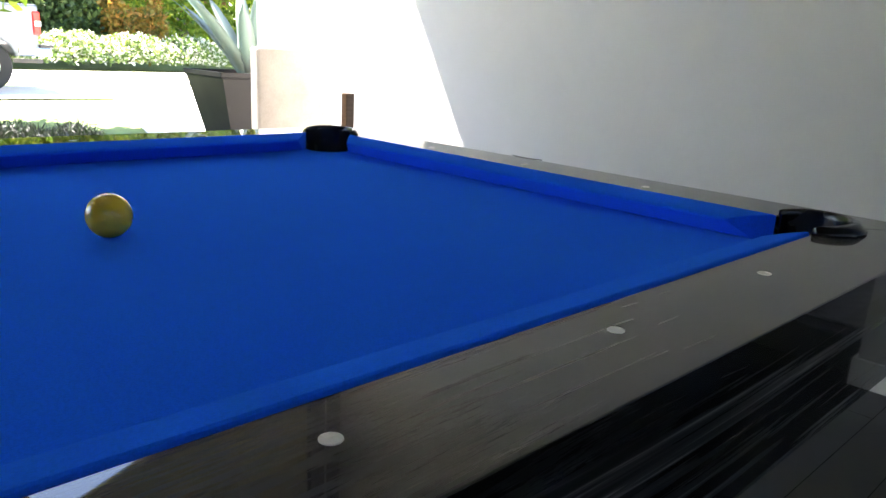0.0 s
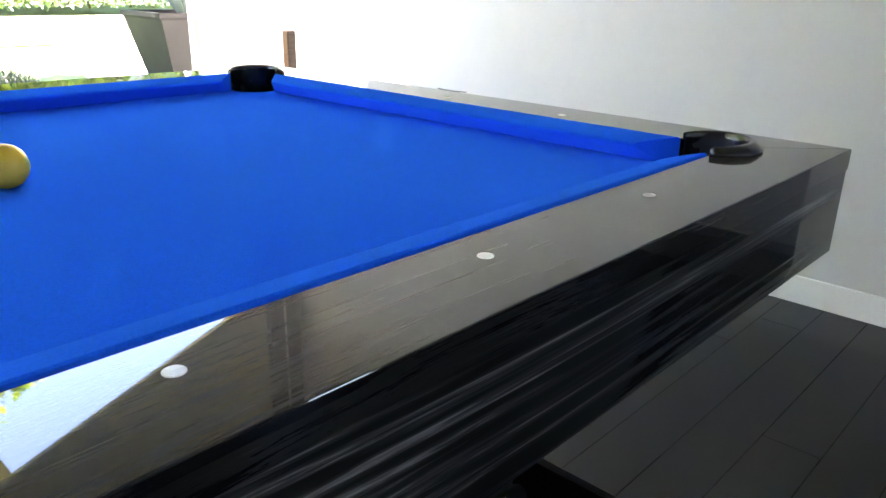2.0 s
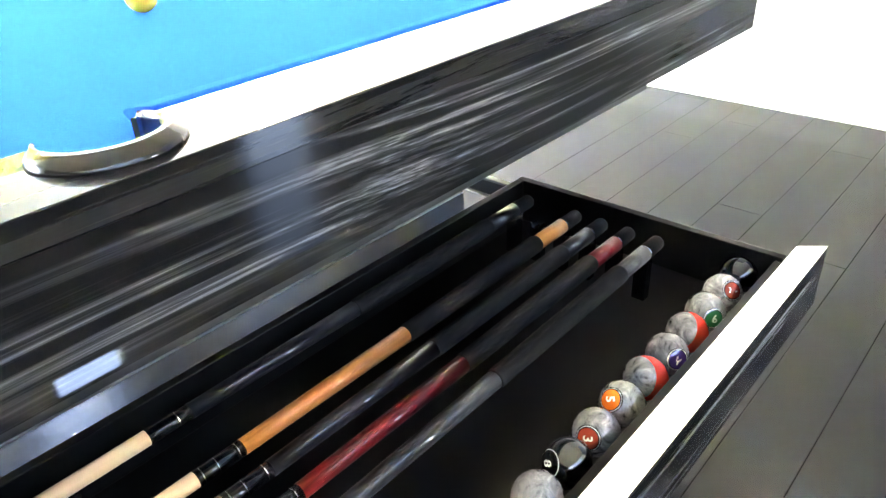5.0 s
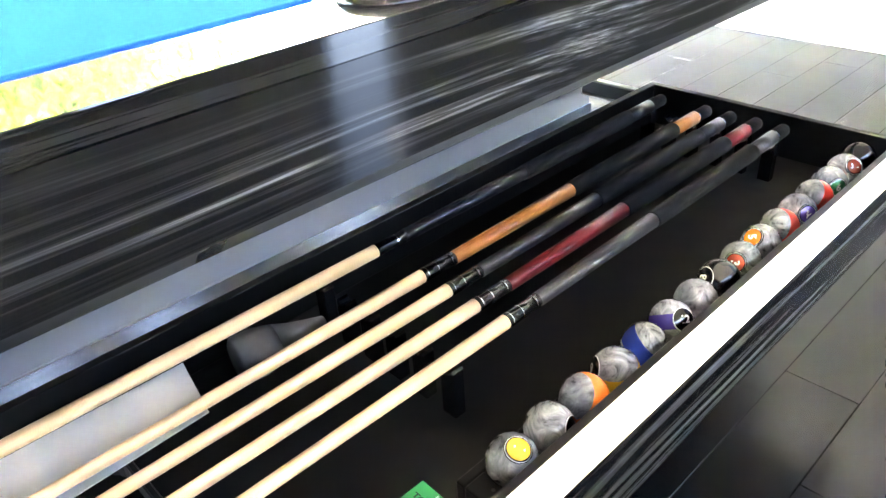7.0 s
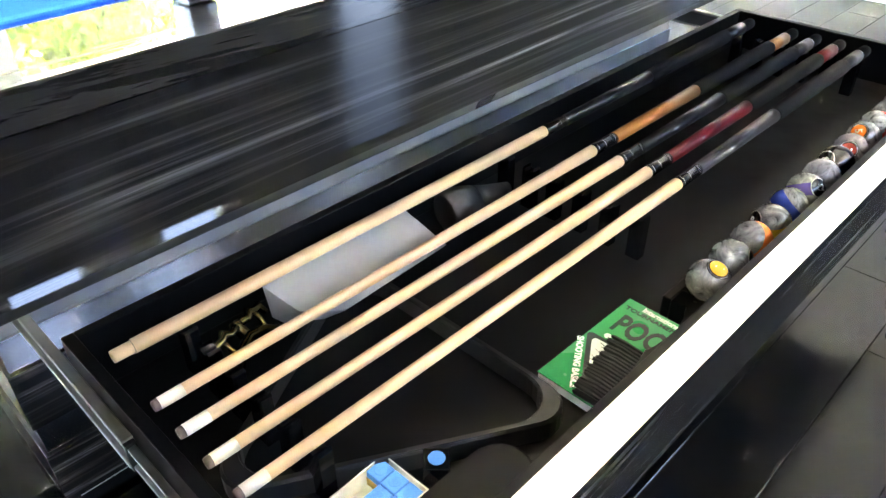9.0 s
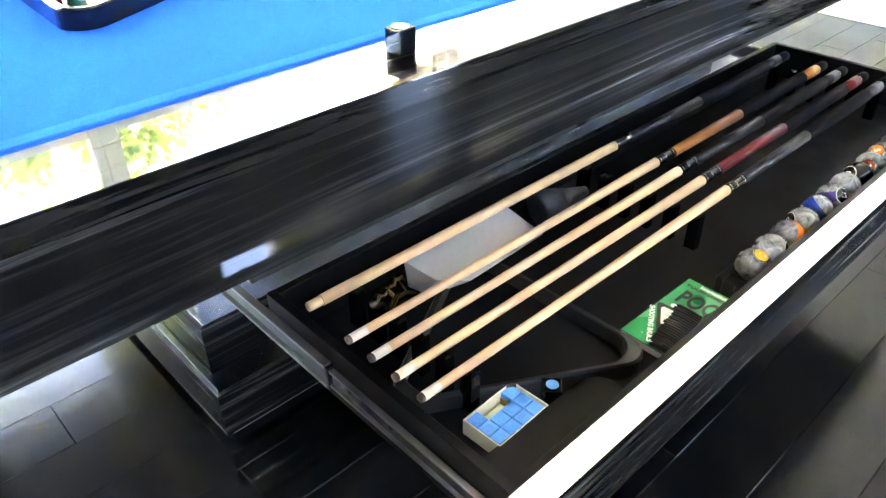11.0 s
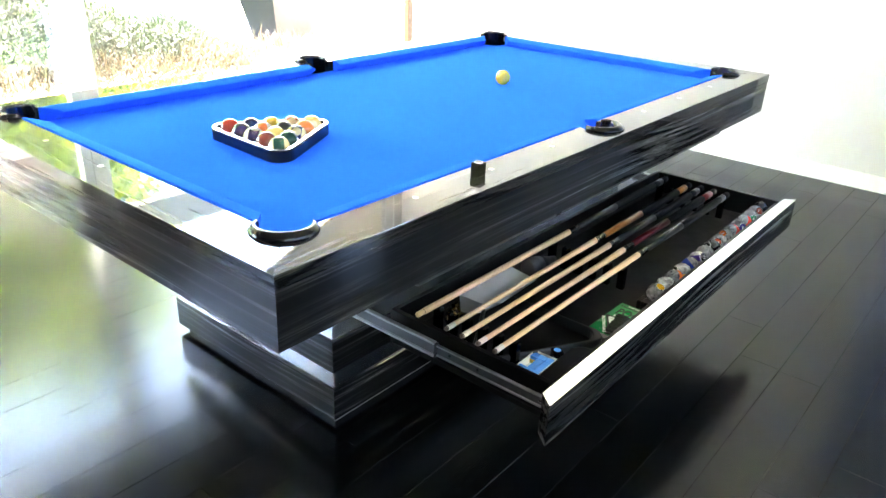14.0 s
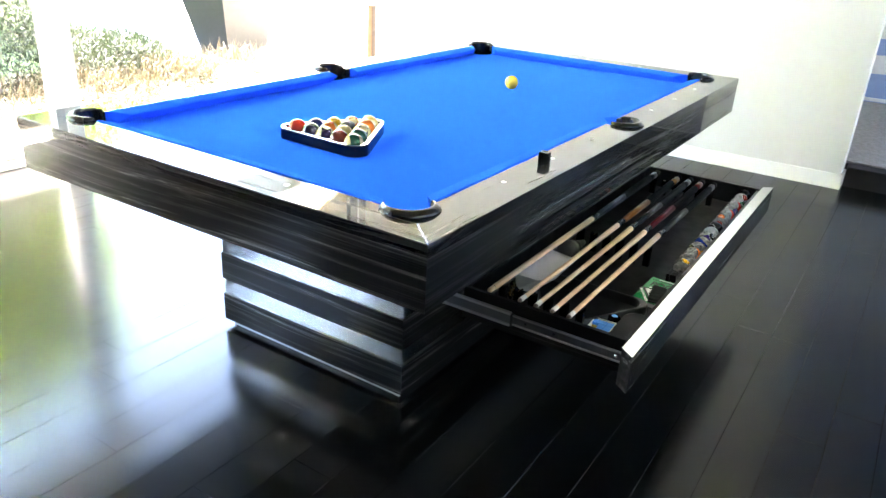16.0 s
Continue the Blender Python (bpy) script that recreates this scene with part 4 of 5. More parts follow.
# sixteen marbled balls in the tray
GB = "marbled balls in the drawer tray"
BX0, BY, BZ = -0.157, -0.970, 0.4115
W, K = C["white"], C["black"]
UP, RIGHT = (0.37, 0.321, 0.872), (0.399, -0.902, 0.162)
DOWN, LEFT = (-0.37, -0.321, -0.872), (-0.399, 0.902, -0.162)
tray = [
    dict(label="grey marbled ball with a yellow number disc", disc=C["yellow"], ring_mat=K, number="1", number_at=(-0.063, -0.363, 0.93), up=RIGHT),
    dict(label="grey marbled ball with a black disc low down", disc=K, ring_mat=W, number_at=(0.284, -0.91, 0.301)),
    dict(label="grey marbled ball with an orange stripe", stripe=C["orange"], stripe_axis=(-0.764, 0.291, 0.58)),
    dict(label="grey marbled ball with a yellow stripe", stripe=C["yellow"], stripe_axis=(-0.231, -0.016, 0.971), disc=K, ring_mat=W, number="9", number_at=(-0.753, 0.618, 0.225), up=UP),
    dict(label="grey marbled ball with a blue stripe", stripe=C["blue"], stripe_axis=(0.387, -0.532, 0.75), half=23),
    dict(label="grey marbled ball with a purple stripe", stripe=C["purple"], stripe_axis=(0.406, 0.468, 0.762), half=19, disc=K, ring_mat=W, number="12", number_at=(-0.231, -0.737, 0.635), up=UP),
    dict(label="plain grey marbled ball"),
    dict(label="black ball with a white ring", base=C["black"], disc=K, ring_mat=W, number="8", number_at=(-0.828, 0.399, 0.393), up=RIGHT),
    dict(label="grey marbled ball with a dark red number disc", disc=C["brick"], ring_mat=K, number="3", number_at=(-0.909, -0.127, 0.396), up=RIGHT),
    dict(label="grey marbled ball with an orange number disc", disc=C["orange"], ring_mat=K, number="5", number_at=(-0.732, 0.192, 0.653), up=RIGHT),
    dict(label="grey marbled ball with a red stripe low down", stripe=C["red"], stripe_axis=(-0.834, 0.288, 0.466)),
    dict(label="grey marbled ball with a purple number disc", disc=C["purple"], ring_mat=K, number="4", number_at=(-0.523, -0.777, 0.351), up=DOWN),
    dict(label="grey marbled ball with a red stripe", stripe=C["red"], stripe_axis=(-0.744, 0.384, 0.548)),
    dict(label="grey marbled ball with a green number disc", disc=C["green"], ring_mat=K, number="6", number_at=(-0.651, -0.74, 0.22), up=UP),
    dict(label="grey marbled ball with a maroon number disc", disc=C["maroon"], ring_mat=K, number="7", number_at=(-0.417, -0.653, 0.632), up=LEFT),
    dict(label="glossy black ball", base=C["black"]),
]
for i, spec in enumerate(tray):
    spec = dict(spec)
    base = spec.pop("base", MARBLE)
    label = spec.pop("label") + " in the tray"
    ball((BX0 + i * 0.0598, BY + i * 0.0006, BZ), base, label, group=GB, **spec)

# grey carton with one corner cut off
bx = thing("carton", "flat grey-white cardboard box under the cues", "box", pose(0, 0, DF))
top = [(-0.560, -0.579), (-0.557, -0.652), (-0.518, -0.690), (-0.336, -0.682), (-0.316, -0.581)]
foot = [(-0.556, -0.583), (-0.548, -0.618), (-0.516, -0.632), (-0.392, -0.628), (-0.366, -0.587)]
bm = bmesh.new()
rings = [[bm.verts.new((x, y, z)) for x, y in poly] for poly, z in ((foot, 0.0005), (top, 0.0515))]
for i in range(5):
    bm.faces.new((rings[0][i], rings[0][(i + 1) % 5], rings[1][(i + 1) % 5], rings[1][i]))
bm.faces.new(rings[0])
bm.faces.new(rings[1])
bmesh.ops.recalc_face_normals(bm, faces=bm.faces)
part("box_body", bm, CARTON, bx)
part("flap", prism([(x * 0.998 - 0.0009, y * 0.998 - 0.0013) for x, y in top], 0.0517, 0.0525), CARTON, bx, "folded top flap")

# open box of chalk cubes
cb = thing("chalk_box", "open white cardboard box with blue chalk cubes", "chalk box", pose(-0.661, -0.898, DF, 0, 0, 2))
hx, hy, hh = 0.0485, 0.0315, 0.026
part("box_body", join(box(-hx, hx, -hy, hy, 0.0005, 0.002), box(-hx, -hx + 0.0015, -hy, hy, 0.002, hh), box(hx - 0.0015, hx, -hy, hy, 0.002, hh), box(-hx + 0.0015, hx - 0.0015, -hy, -hy + 0.0015, 0.002, hh), box(-hx + 0.0015, hx - 0.0015, hy - 0.0015, hy, 0.002, hh)), CARTON_IN, cb, "cream-white carton")


def chalk_cube(m):
    bm = box(-0.0105, 0.0105, -0.0095, 0.0095, 0, 0.0215, 0.0008)
    ch = tagged(part("chalk_cube", bm, CHALK, None, m=m), "blue cue chalk cube in the box", "chalk", "chalk cubes in the box")
    part("hollow", lathe([(0.0066, 0.0216), (0.0062, 0.0219), (0.002, 0.0217)], 18), CHALK, ch)
    part("paper_label", join(box(-0.0109, 0.0109, -0.0099, 0.0099, 0.001, 0.0125)), GOLDPAPER, ch, "printed gold paper label")
    return ch


for i in range(4):
    for j in range(3):
        if (i, j) in ((1, 2), (2, 2)):
            continue
        m = pose(-0.661, -0.898, DF + 0.0022, 0, 0, 2) @ pose(-0.034 + i * 0.0226, -0.0203 + j * 0.0203, 0)
        chalk_cube(m)
chalk_holder(pose(-0.583, -0.910, DF, 0, 0, 45), CHALK, "black chalk holder with blue chalk in the drawer")

# second rack lying in the drawer
rk2 = thing("triangle_rack", "black plastic triangle rack lying in the drawer", "ball rack", pose(-0.540, -0.780, DF, 0, 0, -60))
outer, inner_line = rounded_triangle(0.412, 0.034), rounded_triangle(0.412 - 2 * math.sqrt(3) * 0.009, 0.041)


def ring_mesh(levels):
    """A closed ring through outlines, each with a scale and a height."""
    bm = bmesh.new()
    rows = [[bm.verts.new((x * k, y * k, z)) for x, y in line] for line, k, z in levels]
    for a, b in zip(rows, rows[1:] + rows[:1]):
        for i in range(len(a)):
            j = (i + 1) % len(a)
            bm.faces.new((a[i], a[j], b[j], b[i]))
    bmesh.ops.recalc_face_normals(bm, faces=bm.faces)
    return bm


part("frame", ring_mesh(((outer, 1.0, 0.001), (outer, 1.0, 0.0245), (outer, 0.988, 0.0268), (inner_line, 1.01, 0.0268), (inner_line, 1.0, 0.025), (inner_line, 1.0, 0.001))), BLACK, rk2, "black plastic frame, thick at the corners")
part("top_edge", ring_mesh(((outer, 0.986, 0.0270), (outer, 0.982, 0.0284), (inner_line, 1.016, 0.0284), (inner_line, 1.012, 0.0270))), BLACK, rk2, "worn satin top edge")

# booklet with brush
bk = thing("booklet", "green printed rule booklet lying in the drawer", "booklet", pose(-0.3125, -0.944, DF, 0, 0, -1))
part("cover", box(-0.0935, 0.0935, -0.046, 0.046, 0.0125, 0.0137), GREEN, bk, "glossy green cover")
part("page_block", box(-0.0925, 0.0925, -0.045, 0.045, 0.0005, 0.0123), PAPER, bk)


def stretched(text, wide, high, material, bold):
    """Lettering squeezed to a width and height."""
    me = lettering(text, high * 1.4, material, "lettering", 0.0002, bold)
    xs, ys = [v.co.x for v in me.vertices], [v.co.y for v in me.vertices]
    fx, fy = wide / (max(xs) - min(xs)), high / (max(ys) - min(ys))
    mx, my = (max(xs) + min(xs)) / 2, (max(ys) + min(ys)) / 2
    for v in me.vertices:
        v.co.x, v.co.y = (v.co.x - mx) * fx, (v.co.y - my) * fy
    return me


for text, wide, high, x, y, turn, colour, bold in (("International", 0.052, 0.0095, -0.226, -0.950, -90, PAPER, 0.0004), ("TOURNAMENT", 0.080, 0.0070, -0.2365, -0.944, -90, INK, 0.0003),
                                                  ("POOL", 0.084, 0.037, -0.2680, -0.9545, -90, INK, 0.0016), ("SHOOTING BASICS", 0.088, 0.0085, -0.3600, -0.9200, -149, PAPER, 0.0004)):
    part("lettering", stretched(text, wide, high, colour, bold), None, bk, m=pose(0.3125 + x, 0.944 + y, 0.0140, 0, 0, turn))
for k, (ink, z) in enumerate(((INK, 0.0138), (PAPER, 0.0143))):
    line = rounded_triangle(0.095 - 0.022 * k, 0.005, 4)
    part("triangle_mark", prism(line, z, z + 0.0003), ink, bk, ("black rounded triangle", "white triangle inside it")[k], pose(0.3125 - 0.3325, 0.944 - 0.944, 0, 0, 0, 62))
part("spot_mark", lathe([(0.0045, 0.0138), (0.0045, 0.0142), (0.001, 0.0142)], 16), PAPER, bk, "white spot", pose(0.0135, 0.024, 0))

br = thing("table_brush", "black bristle brush with a curved handle lying on the booklet", "brush", pose(0, 0, DF + 0.0150))
edge = [(-0.412, -0.992), (-0.355, -0.983), (-0.304, -0.973), (-0.290, -0.979), (-0.270, -0.984), (-0.249, -0.985), (-0.228, -0.981), (-0.208, -0.971), (-0.196, -0.963), (-0.184, -0.962), (-0.178, -0.968), (-0.178, -0.9995), (-0.404, -0.9995)]
part("handle", prism(edge[::-1], 0.001, 0.0165, 0.003), BLACKBOARD, br, "curved black plastic handle")
# black disc on the solid handle; its colour gives the hanging hole's dark
part("hole", lathe([(0.0022, 0.0166), (0.0018, 0.0168), (0.0006, 0.0168)], 12), INK, br, "small hanging hole", pose(-0.188, -0.972, 0))
for i in range(36):
    f = (i // 2 + 0.25 + 0.5 * (i % 2)) / 18
    x, y = -0.408 + 0.100 * f, -0.9905 + 0.0170 * f
    row = 0.004 + 0.008 * (i % 2)
    j, k = rng_b.uniform(-0.0022, 0.0022), rng_b.uniform(-0.0022, 0.0015)
    part("bristle_tuft", tube([(x, y - 0.001, row), (x + j * 0.3, y + 0.022, row + 0.001), (x + j, y + 0.040 + k, row - 0.001), (x + j * 1.2, y + 0.0435 + k, row - 0.001)], [0.0020, 0.0027, 0.0030, 0.0018], 6), BRISTLE, br)
for i in range(26):
    x = rng_b.uniform(-0.404, -0.310)
    y = -0.9905 + 0.17 * (x + 0.408)
    part("bristle", tube([(x, y + 0.030, 0.010), (x + rng_b.uniform(-0.005, 0.005), y + rng_b.uniform(0.046, 0.053), rng_b.uniform(0.004, 0.012))], [0.0006, 0.0003], 4), BRISTLE, br)

# brass bridge head
bh = thing("brass_bridge", "worn brass bridge head with notched prongs in the drawer", "cue bridge", pose(-0.607, -0.603, DF, 12, 0, 20))
part("arch", tube([(-0.040, -0.020, 0.007), (-0.022, -0.008, 0.014), (0, -0.003, 0.018), (0.022, -0.008, 0.014), (0.040, -0.020, 0.007)], [0.005, 0.0065, 0.0072, 0.0065, 0.005], 10), BRASS, bh, "curved foot", smooth=True)
part("hub", lathe([(0.005, 0.0), (0.0085, 0.004), (0.0075, 0.016), (0.009, 0.022), (0.006, 0.027)], 16), BRASS, bh, m=pose(0, -0.001, 0.014, -60, 0, 0), smooth=True)
for sgn in (-1, 1):
    part("prong", tube([(sgn * 0.004, 0.014, 0.028), (sgn * 0.016, 0.012, 0.026), (sgn * 0.024, 0.018, 0.028), (sgn * 0.031, 0.013, 0.027), (sgn * 0.042, 0.016, 0.024), (sgn * 0.046, 0.006, 0.016)], [0.0055, 0.005, 0.0068, 0.005, 0.0064, 0.004], 8), BRASS, bh, smooth=True)
    part("prong", tube([(sgn * 0.026, -0.009, 0.012), (sgn * 0.030, 0.002, 0.019), (sgn * 0.030, 0.013, 0.026)], [0.0035, 0.003, 0.003], 8), BRASS, bh, smooth=True)

# dark rubber tool
tl = thing("rubber_tool", "dark grey rubber tool with a round head and tapering neck", "tool", pose(-0.262, -0.605, DF + 0.0325, 0, 0, -8))
part("head", lathe([(0.026, 0.0), (0.0315, 0.004), (0.0320, 0.030), (0.0270, 0.055)], 28, "x"), TOOLRUBBER, tl, smooth=True)
part("neck", lathe([(0.0268, 0.0552), (0.0185, 0.080), (0.012, 0.110), (0.009, 0.125)], 24, "x"), TOOLRUBBER, tl, smooth=True)


# ---- outdoors ----
rng = np.random.default_rng(7)


def ground_z(y):
    f = min(max((y - 5.5) / 7.0, 0), 1)
    return -0.10 + 0.15 * f * f * (3 - 2 * f)


def slab(name, x0, x1, y0, y1, material, label, lift, category, ny=14):
    bm = bmesh.new()
    ys = [y0 + (y1 - y0) * i / ny for i in range(ny + 1)]
    rows = [[bm.verts.new((x, y, ground_z(y) + lift)) for x in (x0, x1)] for y in ys]
    for a, b in zip(rows, rows[1:]):
        bm.faces.new((a[0], a[1], b[1], b[0]))
    return setting(name, bm, material, label, category)


bm = bmesh.new()
ys = [-400, -30, WIN_Y + 0.13, 4, 5.5, 6.5, 7.5, 8.5, 9.5, 10.5, 11.5, 12.5, 14, 20, 40, 120, 900]
xs = [-900, -100, -30, -12, -6, -2, 2, 6, 12, 30, 100, 900]
grid = [[bm.verts.new((x, y, ground_z(y))) for x in xs] for y in ys]
for a, b in zip(grid, grid[1:]):
    for i in range(len(xs) - 1):
        bm.faces.new((a[i], a[i + 1], b[i + 1], b[i]))
setting("ground", bm, LAWN, "sunlit lawn in front of the house", "ground")
slab("pavement", -7, 3.4, WIN_Y + 0.14, 3.75, PAVING, "grey gravel paving outside the glass doors", 0.012, "pavement", 2)
slab("planting_bed", -8, 2.95, 3.75, 5.6, SOIL, "mulched planting bed outside the doors", 0.010, "soil", 3)
slab("terrace", -9, 6, -14, SOUTH_Y - 0.16, CONCRETE, "pale concrete terrace", 0.012, "pavement", 2)
bm = bmesh.new()
ys = [3.75 + 0.58 * i for i in range(14)]
rows = [[bm.verts.new((x, y, ground_z(y) + 0.02)) for x in (3.0 if y < 5.7 else 3.0 + 0.26 * (y - 5.7), 8.5)] for y in ys]
for a, b in zip(rows, rows[1:]):
    bm.faces.new((a[0], a[1], b[1], b[0]))
setting("driveway", bm, CONCRETE, "bright concrete driveway", "driveway")
slab("sidewalk", -60, 60, 11.2, 13.9, CONCRETE, "bright concrete strip along the street", 0.025, "pavement", 6)
slab("road", -300, 300, 15.2, 20.2, CONCRETE, "pale sunlit street", 0.015, "road", 4)


def bush(name, x0, x1, y0, y1, z0, h, n, length, width, material, label, category, up=0.6, kind="stuff", taper=None):
    """A mass of leaves on a lumpy mound."""
    x = rng.uniform(x0, x1, n)
    v = rng.random(n)
    y = y0 + (y1 - y0) * rng.random(n)
    lump = 0.60 + 0.36 * np.abs(np.sin(x * 1.9 + 0.6)) ** 0.6 + 0.10 * np.sin(x * 7.7 + y * 5)
    if taper:
        lump = lump * (1 - 0.55 * np.clip((x - taper) / 1.2, 0, 1)) * np.clip((2.45 - x) / 0.6, 0.1, 1)
    prof = np.sqrt(np.clip(1 - ((y - (y0 + y1) / 2) / ((y1 - y0) / 2)) ** 2, 0, 1))
    z = z0 + h * lump * prof * (1 - 0.55 * v ** 2.2)
    ob = part(name, leaves(name, np.stack([x, y, z], 1), length, width, material, rng, up), None, None)
    return tagged(ob, label, category, kind=kind)


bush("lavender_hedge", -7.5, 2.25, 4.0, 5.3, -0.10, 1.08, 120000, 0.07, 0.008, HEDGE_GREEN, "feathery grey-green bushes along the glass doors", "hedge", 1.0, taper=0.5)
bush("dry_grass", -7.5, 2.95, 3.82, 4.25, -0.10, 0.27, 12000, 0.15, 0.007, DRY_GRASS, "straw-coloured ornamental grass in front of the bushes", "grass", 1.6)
bush("flowering_hedge", 3.0, 13.5, 20.5, 22.4, 0.25, 0.80, 30000, 0.12, 0.07, FLOWER, "leafy hedge with many white flowers across the street", "hedge", 0.2)
ORANGE_LEAF = foliage("orange_leaf", [(0.0, (0.10, 0.12, 0.02)), (0.5, (0.30, 0.20, 0.03)), (1.0, (0.42, 0.20, 0.04))], 0.4)
DARK_LEAF = foliage("dark_shrub_leaf", [(0.0, (0.02, 0.045, 0.01)), (0.7, (0.05, 0.09, 0.02)), (1.0, (0.12, 0.16, 0.04))], 0.3)
bush("orange_shrub", 8.6, 10.4, 22.6, 23.9, 0.25, 1.9, 4000, 0.20, 0.09, ORANGE_LEAF, "orange-green shrub behind the flowering hedge", "shrub", 0.3)
bush("dark_shrub", 5.2, 8.4, 22.7, 24.0, 0.25, 2.3, 7000, 0.20, 0.11, DARK_LEAF, "dark green shrub behind the flowering hedge", "shrub", 0.3)
bush("shrubbery", -14, 18, 24.5, 26.5, 0.3, 2.2, 11000, 0.26, 0.15, TREE_LEAF, "dense green shrubs across the street", "shrubs", 0.2)


def tree(x, y, h, crown_r, seed, label):
    r = np.random.default_rng(seed)
    z0 = ground_z(y)
    t = thing("tree", label, "tree", pose(x, y, z0))
    limbs = [tube([(0, 0, -0.05), (0.05, 0.02, h * 0.25), (-0.05, 0.06, h * 0.5), (0.08, 0, h * 0.8)], [0.2, 0.15, 0.11, 0.04], 10)]
    tips = []
    for k in range(9):
        a, zz = k * 2.4 + seed, h * ((0.32 if y > 20 else 0.56) + 0.05 * k)
        tip = (math.cos(a) * crown_r * 0.75, math.sin(a) * crown_r * 0.75, zz + crown_r * 0.5)
        tips.append(tip)
        limbs.append(tube([(0, 0, zz), (tip[0] * 0.5, tip[1] * 0.5, zz + crown_r * 0.15), tip], [0.08, 0.05, 0.015], 6))
    part("trunk", join(*limbs), BARK, t, "grey-brown trunk with limbs")
    spots = []
    for tip in tips + [(0, 0, h * 0.9), (0, 0, h * 0.7)]:
        for c in range(8):
            cc = np.array(tip) + r.normal(size=3) * crown_r * 0.34
            spots.append(cc + r.normal(size=(190 if y > 20 else 420, 3)) * crown_r * 0.15)
    part("crown", leaves("crown", np.concatenate(spots), 0.42 if y > 20 else 0.17, 0.24 if y > 20 else 0.09, TREE_LEAF, r, 0.0), None, t, "yellow-green leafy crown")


for i, (x, y, h, cr) in enumerate([(11.5, 29.0, 9.0, 3.5), (4.8, 28.5, 6.8, 2.9), (-3.2, 29, 8.5, 3.2), (19.0, 29.5, 8.5, 3.3), (-11, 30, 10, 3.8), (1.9, 8.6, 3.7, 1.3), (-3.4, 12.6, 7.2, 2.1)]):
    tree(x, y, h, cr, 11 + i, "tall leafy street tree with a sunlit crown" if y > 20 else "young garden tree with a sunlit lime-green crown")

# house across the street
hs = thing("house", "tan house with a brown roof across the street", "house", pose(11.5, 34, ground_z(30)))
part("wall", box(-7, 7, 0, 8, 0, 3.0), BRICKWALL, hs, "warm tan wall")
rf = prism([(-0.7, 2.9), (4.0, 5.2), (8.7, 2.9)], -7.6, 7.6)
part("roof", rf, ROOFTILE, hs, "low brown roof", Matrix(((0, 0, 1, 0), (1, 0, 0, 0), (0, 1, 0, 0), (0, 0, 0, 1))))
for wx in (-5, -1.5, 4):
    w = part("window", box(wx, wx + 1.6, -0.06, 0.02, 0.9, 2.2, 0.02), TRIM, hs, "white-framed window")
    part("pane", box(wx + 0.1, wx + 1.5, -0.075, -0.062, 1.0, 2.1), GLOSSBLACK, w)
part("door", box(1.3, 2.25, -0.06, 0.02, 0, 2.05, 0.01), BROWNWOOD, hs, "brown front door")

# stucco pier and exterior pillar beside the doors
setting("pier", box(2.41, 3.4, 3.15, 3.25, -0.11, 0.985, 0.015), STUCCO, "low beige stucco wall outside the doors", "wall")
setting("pillar", box(2.86, 3.5, 3.47, 3.95, -0.11, 3.2, 0.012), WHITESTUCCO, "white stucco pillar of the house", "pillar")
setting("wall_outside", box(WALL_X + 0.165, 6.5, WIN_Y - 0.3, WIN_Y + 0.05, -0.11, 3.6), WHITESTUCCO, "white stucco outside wall in the sun", "wall")

# planter with agave
pl = thing("planter", "tapered square grey planter with a spiky agave", "planter", pose(3.48, 5.18, ground_z(5.2) + 0.025, 0, 0, -5))
bm = bmesh.new()
prof = [(0.24, 0.0), (0.42, 0.78), (0.44, 0.80), (0.44, 0.835), (0.40, 0.835), (0.39, 0.76)]
rings = [[bm.verts.new((sx * r, sy * r, z)) for sx, sy in ((-1, -1), (1, -1), (1, 1), (-1, 1))] for r, z in prof]
for a, b in zip(rings, rings[1:]):
    for i in range(4):
        bm.faces.new((a[i], a[(i + 1) % 4], b[(i + 1) % 4], b[i]))
bm.faces.new(rings[0])
bm.faces.new(rings[-1])
part("pot", bm, PLANTER, pl, "grey glazed pot")
part("soil", box(-0.385, 0.385, -0.385, 0.385, 0.762, 0.775), SOIL, pl)
for k in range(17):
    a, lean = k * 2.4, 0.25 + 0.55 * ((k * 7) % 17) / 17
    ln = 0.75 + 0.25 * ((k * 5) % 7) / 7
    bm = bmesh.new()
    prev = None
    for i in range(7):
        f = i / 6
        out, up = ln * lean * (f + 0.25 * f * f), ln * (f - 0.25 * lean * f * f)
        w, th = 0.075 * (1 - f) ** 0.7 * (1 + 1.2 * f), 0.022 * (1 - f) + 0.002
        c = Vector((math.cos(a) * (0.05 + out), math.sin(a) * (0.05 + out), 0.77 + up))
        s, o = Vector((-math.sin(a), math.cos(a), 0)), Vector((math.cos(a), math.sin(a), 0))
        cur = [bm.verts.new(c + s * w + o * -th), bm.verts.new(c + o * th), bm.verts.new(c - s * w + o * -th), bm.verts.new(c - o * th * 0.4)]
        if prev:
            for j in range(4):
                bm.faces.new((prev[j], prev[(j + 1) % 4], cur[(j + 1) % 4], cur[j]))
        prev = cur
    part("leaf", bm, AGAVE, pl, smooth=True)

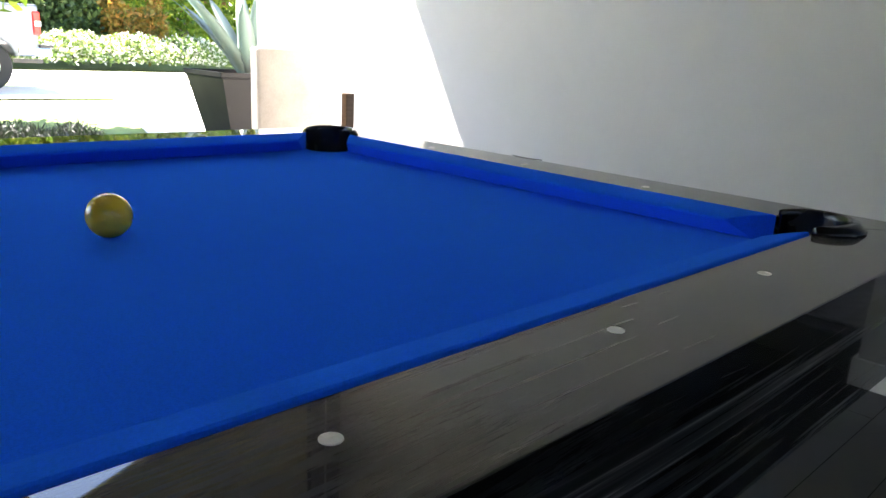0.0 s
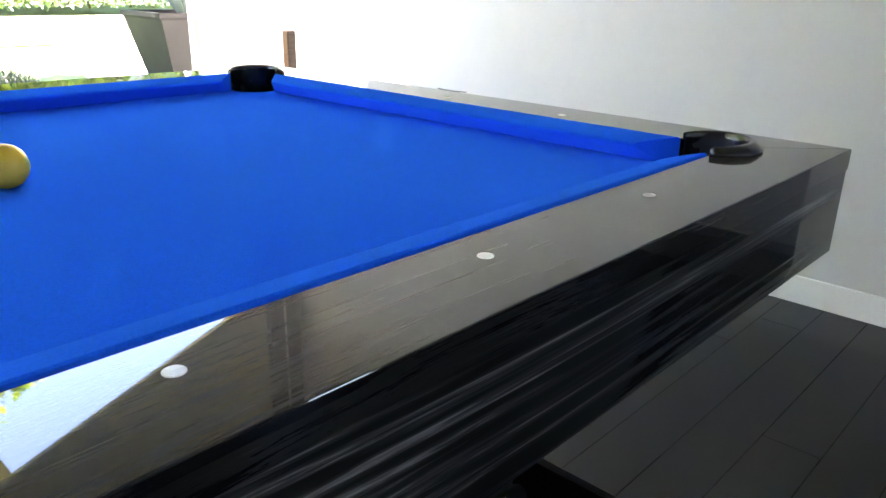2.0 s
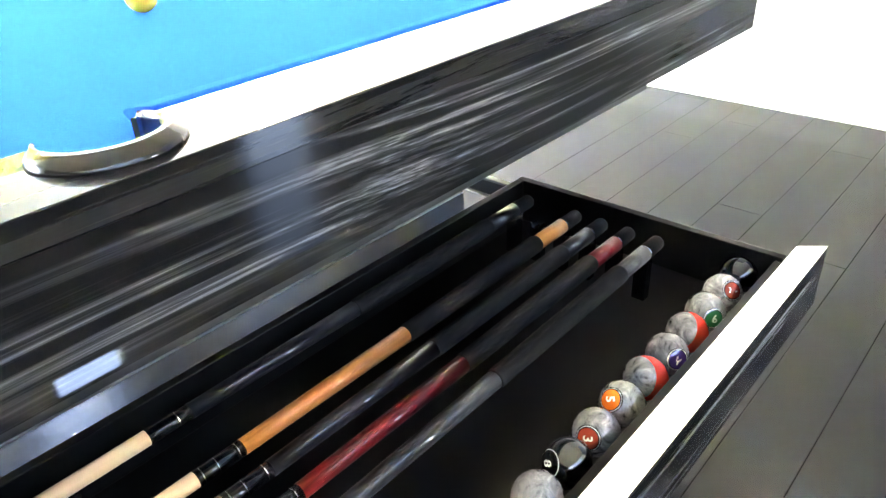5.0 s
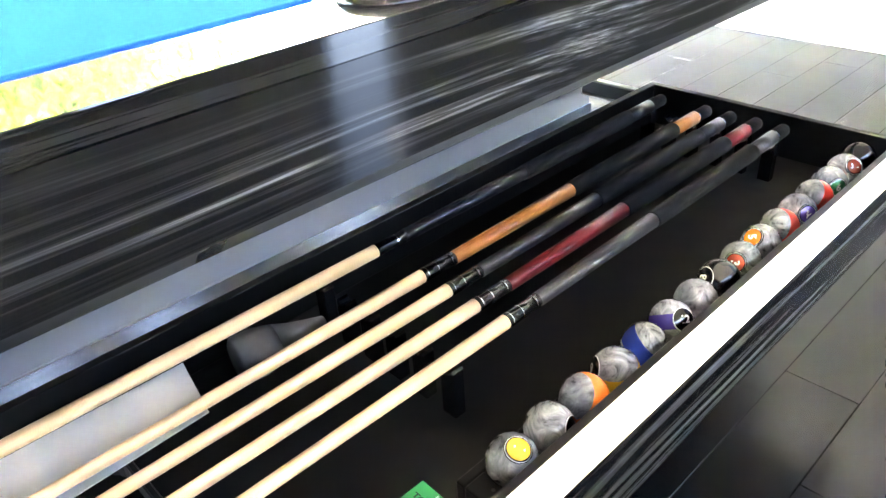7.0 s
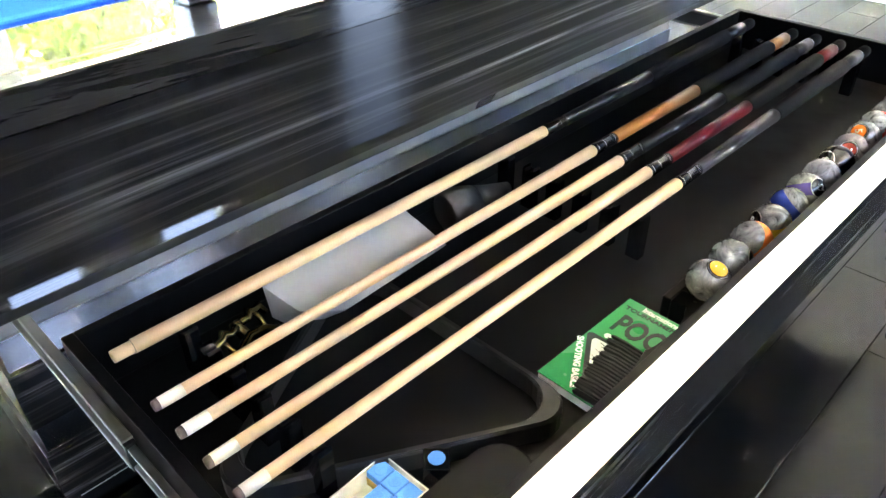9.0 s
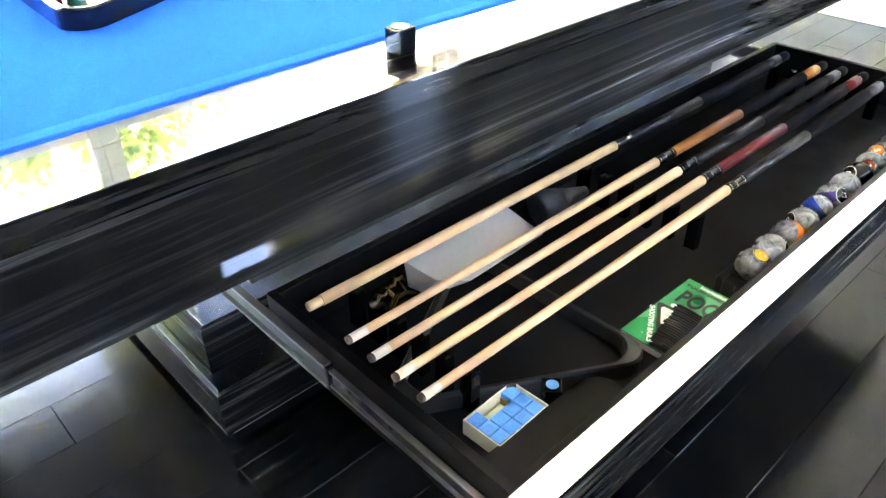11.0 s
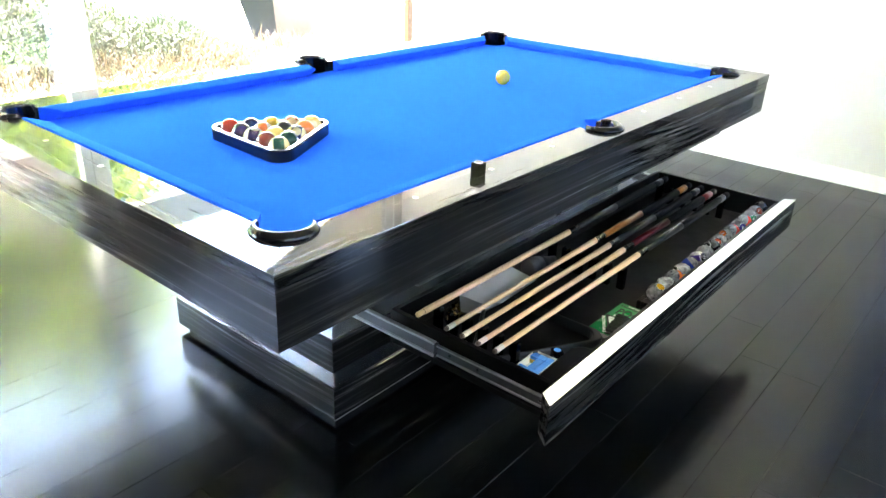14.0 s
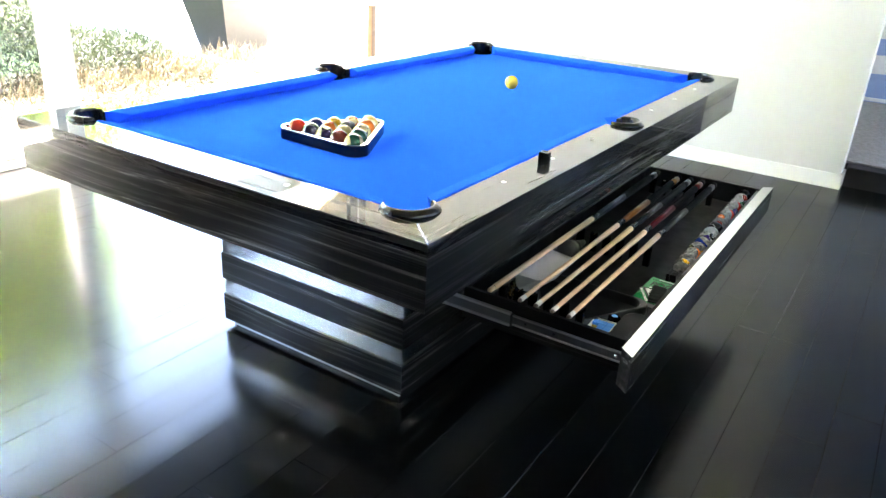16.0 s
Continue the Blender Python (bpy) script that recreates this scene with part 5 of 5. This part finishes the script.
# pickup truck parked at the street, its tail towards +x
TZ = ground_z(13)
tk = thing("pickup_truck", "silver pickup truck parked at the kerb", "truck", pose(3.80, 12.4, TZ + 0.02))
side = [(-5.7, 0.55), (-5.65, 0.95), (-4.3, 1.12), (-3.55, 1.78), (-2.15, 1.80), (-1.95, 1.32), (-0.02, 1.36), (0.0, 1.30), (-0.04, 0.62), (-0.4, 0.55)]
side += [(-0.82 + 0.47 * math.cos(radians(a)), 0.42 + 0.47 * math.sin(radians(a))) for a in range(20, 161, 20)]
side += [(-1.4, 0.50), (-4.2, 0.48)] + [(-4.72 + 0.47 * math.cos(radians(a)), 0.42 + 0.47 * math.sin(radians(a))) for a in range(20, 161, 20)]
bm = prism(side, 0, 1.9, 0.0)
bmesh.ops.rotate(bm, verts=bm.verts, matrix=Matrix.Rotation(radians(90), 3, "X"))
bmesh.ops.translate(bm, verts=bm.verts, vec=(0, 1.9, 0))
bmesh.ops.bevel(bm, geom=bm.edges[:], offset=0.03, segments=2, affect="EDGES", profile=0.5)
body = part("body", bm, SILVER, tk, "silver painted body")
for x in (-0.82, -4.72):
    for y in (0.10, 1.68):
        w = part("wheel", lathe([(0.25, -0.11), (0.38, -0.12), (0.40, -0.09), (0.40, 0.09), (0.38, 0.12), (0.25, 0.11)], 28, "x"), TYRE, tk, "black tyre", pose(x, y + 0.06, 0.40, 0, 0, 90))
        part("rim", lathe([(0.25, -0.08), (0.22, -0.115), (0.06, -0.10), (0.04, -0.12)], 20, "x"), ZINC, w)
        part("rim", lathe([(0.25, 0.08), (0.22, 0.115), (0.06, 0.10), (0.04, 0.12)], 20, "x"), ZINC, w)
for y in (-0.012, 1.79):
    lamp = part("tail_light", box(-0.11, 0.02, y, y + 0.12, 0.88, 1.26, 0.03), TAILRED, tk, "red and white tail lamp")
    part("reverse_lamp", box(-0.075, 0.024, y - 0.004, y + 0.124, 1.02, 1.11, 0.01), PAPER, lamp, "white reversing lamp")
part("bumper", box(-0.35, 0.16, -0.01, 1.91, 0.56, 0.70, 0.03), CHROME, tk, "chrome rear bumper")
part("bumper_guard", box(-0.02, 0.18, -0.015, 1.915, 0.70, 0.74, 0.01), BLACK, tk)
hitch = part("hitch", box(-0.2, 0.26, 0.9, 0.98, 0.42, 0.49), BLACK, tk)
part("tow_ball", lathe([(0.03, 0.491), (0.03, 0.56), (0.012, 0.58)], 12), CHROME, hitch, m=pose(0.22, 0.94, 0))
part("side_window", prism([(-3.95, 1.24), (-3.5, 1.70), (-2.25, 1.72), (-2.08, 1.26)], -0.006, 0.006), GLOSSBLACK, tk, "dark side glass", pose(0, -0.008, 0, 90, 0, 0))

# ---- floor boards ----
ROW, Y0, LEN = 0.1355, -0.960, 1.83
JOINTS = {8: -1.49, 4: -1.222, -1: 0.640, 6: -1.04}


def board(length):
    bm = bmesh.new()
    g, b, x1, y1 = 0.0006, 0.0006, length - 0.0006, ROW - 0.0006
    lo = [bm.verts.new(p) for p in ((g, g, -0.012), (x1, g, -0.012), (x1, y1, -0.012), (g, y1, -0.012))]
    mid = [bm.verts.new(p) for p in ((g, g, -0.0006), (x1, g, -0.0012), (x1, y1, -0.0012), (g, y1, -0.0012))]
    top = [bm.verts.new(p) for p in ((g + b, g + b, 0), (x1 - b, g + b, 0), (x1 - b, y1 - b, 0), (g + b, y1 - b, 0))]
    for a, c in ((lo, mid), (mid, top)):
        for i in range(4):
            bm.faces.new((a[i], a[(i + 1) % 4], c[(i + 1) % 4], c[i]))
    bm.faces.new(top)
    return bm


board_me = mesh_of(board(LEN), "floor_board", FLOOR)
verts, faces = [], []
base_v, base_f = [tuple(v.co) for v in board_me.vertices], [tuple(p.vertices) for p in board_me.polygons]
rb = random.Random(5)
for k in range(-31, 27):
    shift = JOINTS.get(k, rb.uniform(0, LEN)) % LEN
    x = WEST_X - LEN + (shift - WEST_X) % LEN
    while x < WALL_X + 0.05:
        y = Y0 + k * ROW
        if y + ROW > WIN_Y + 0.05:
            break
        if x + LEN > -2.9 and y > -2.3:
            part("floor_board", board_me, None, floor, m=pose(x, y, 0))
        else:
            n = len(verts)
            verts += [(a + x, b + y, c) for a, b, c in base_v]
            faces += [tuple(i + n for i in f) for f in base_f]
        x += LEN
far = bpy.data.meshes.new("floor_boards_far")
far.from_pydata(verts, [], faces)
far.materials.append(FLOOR)
part("floor_boards_far", far, None, floor, kind="stuff")
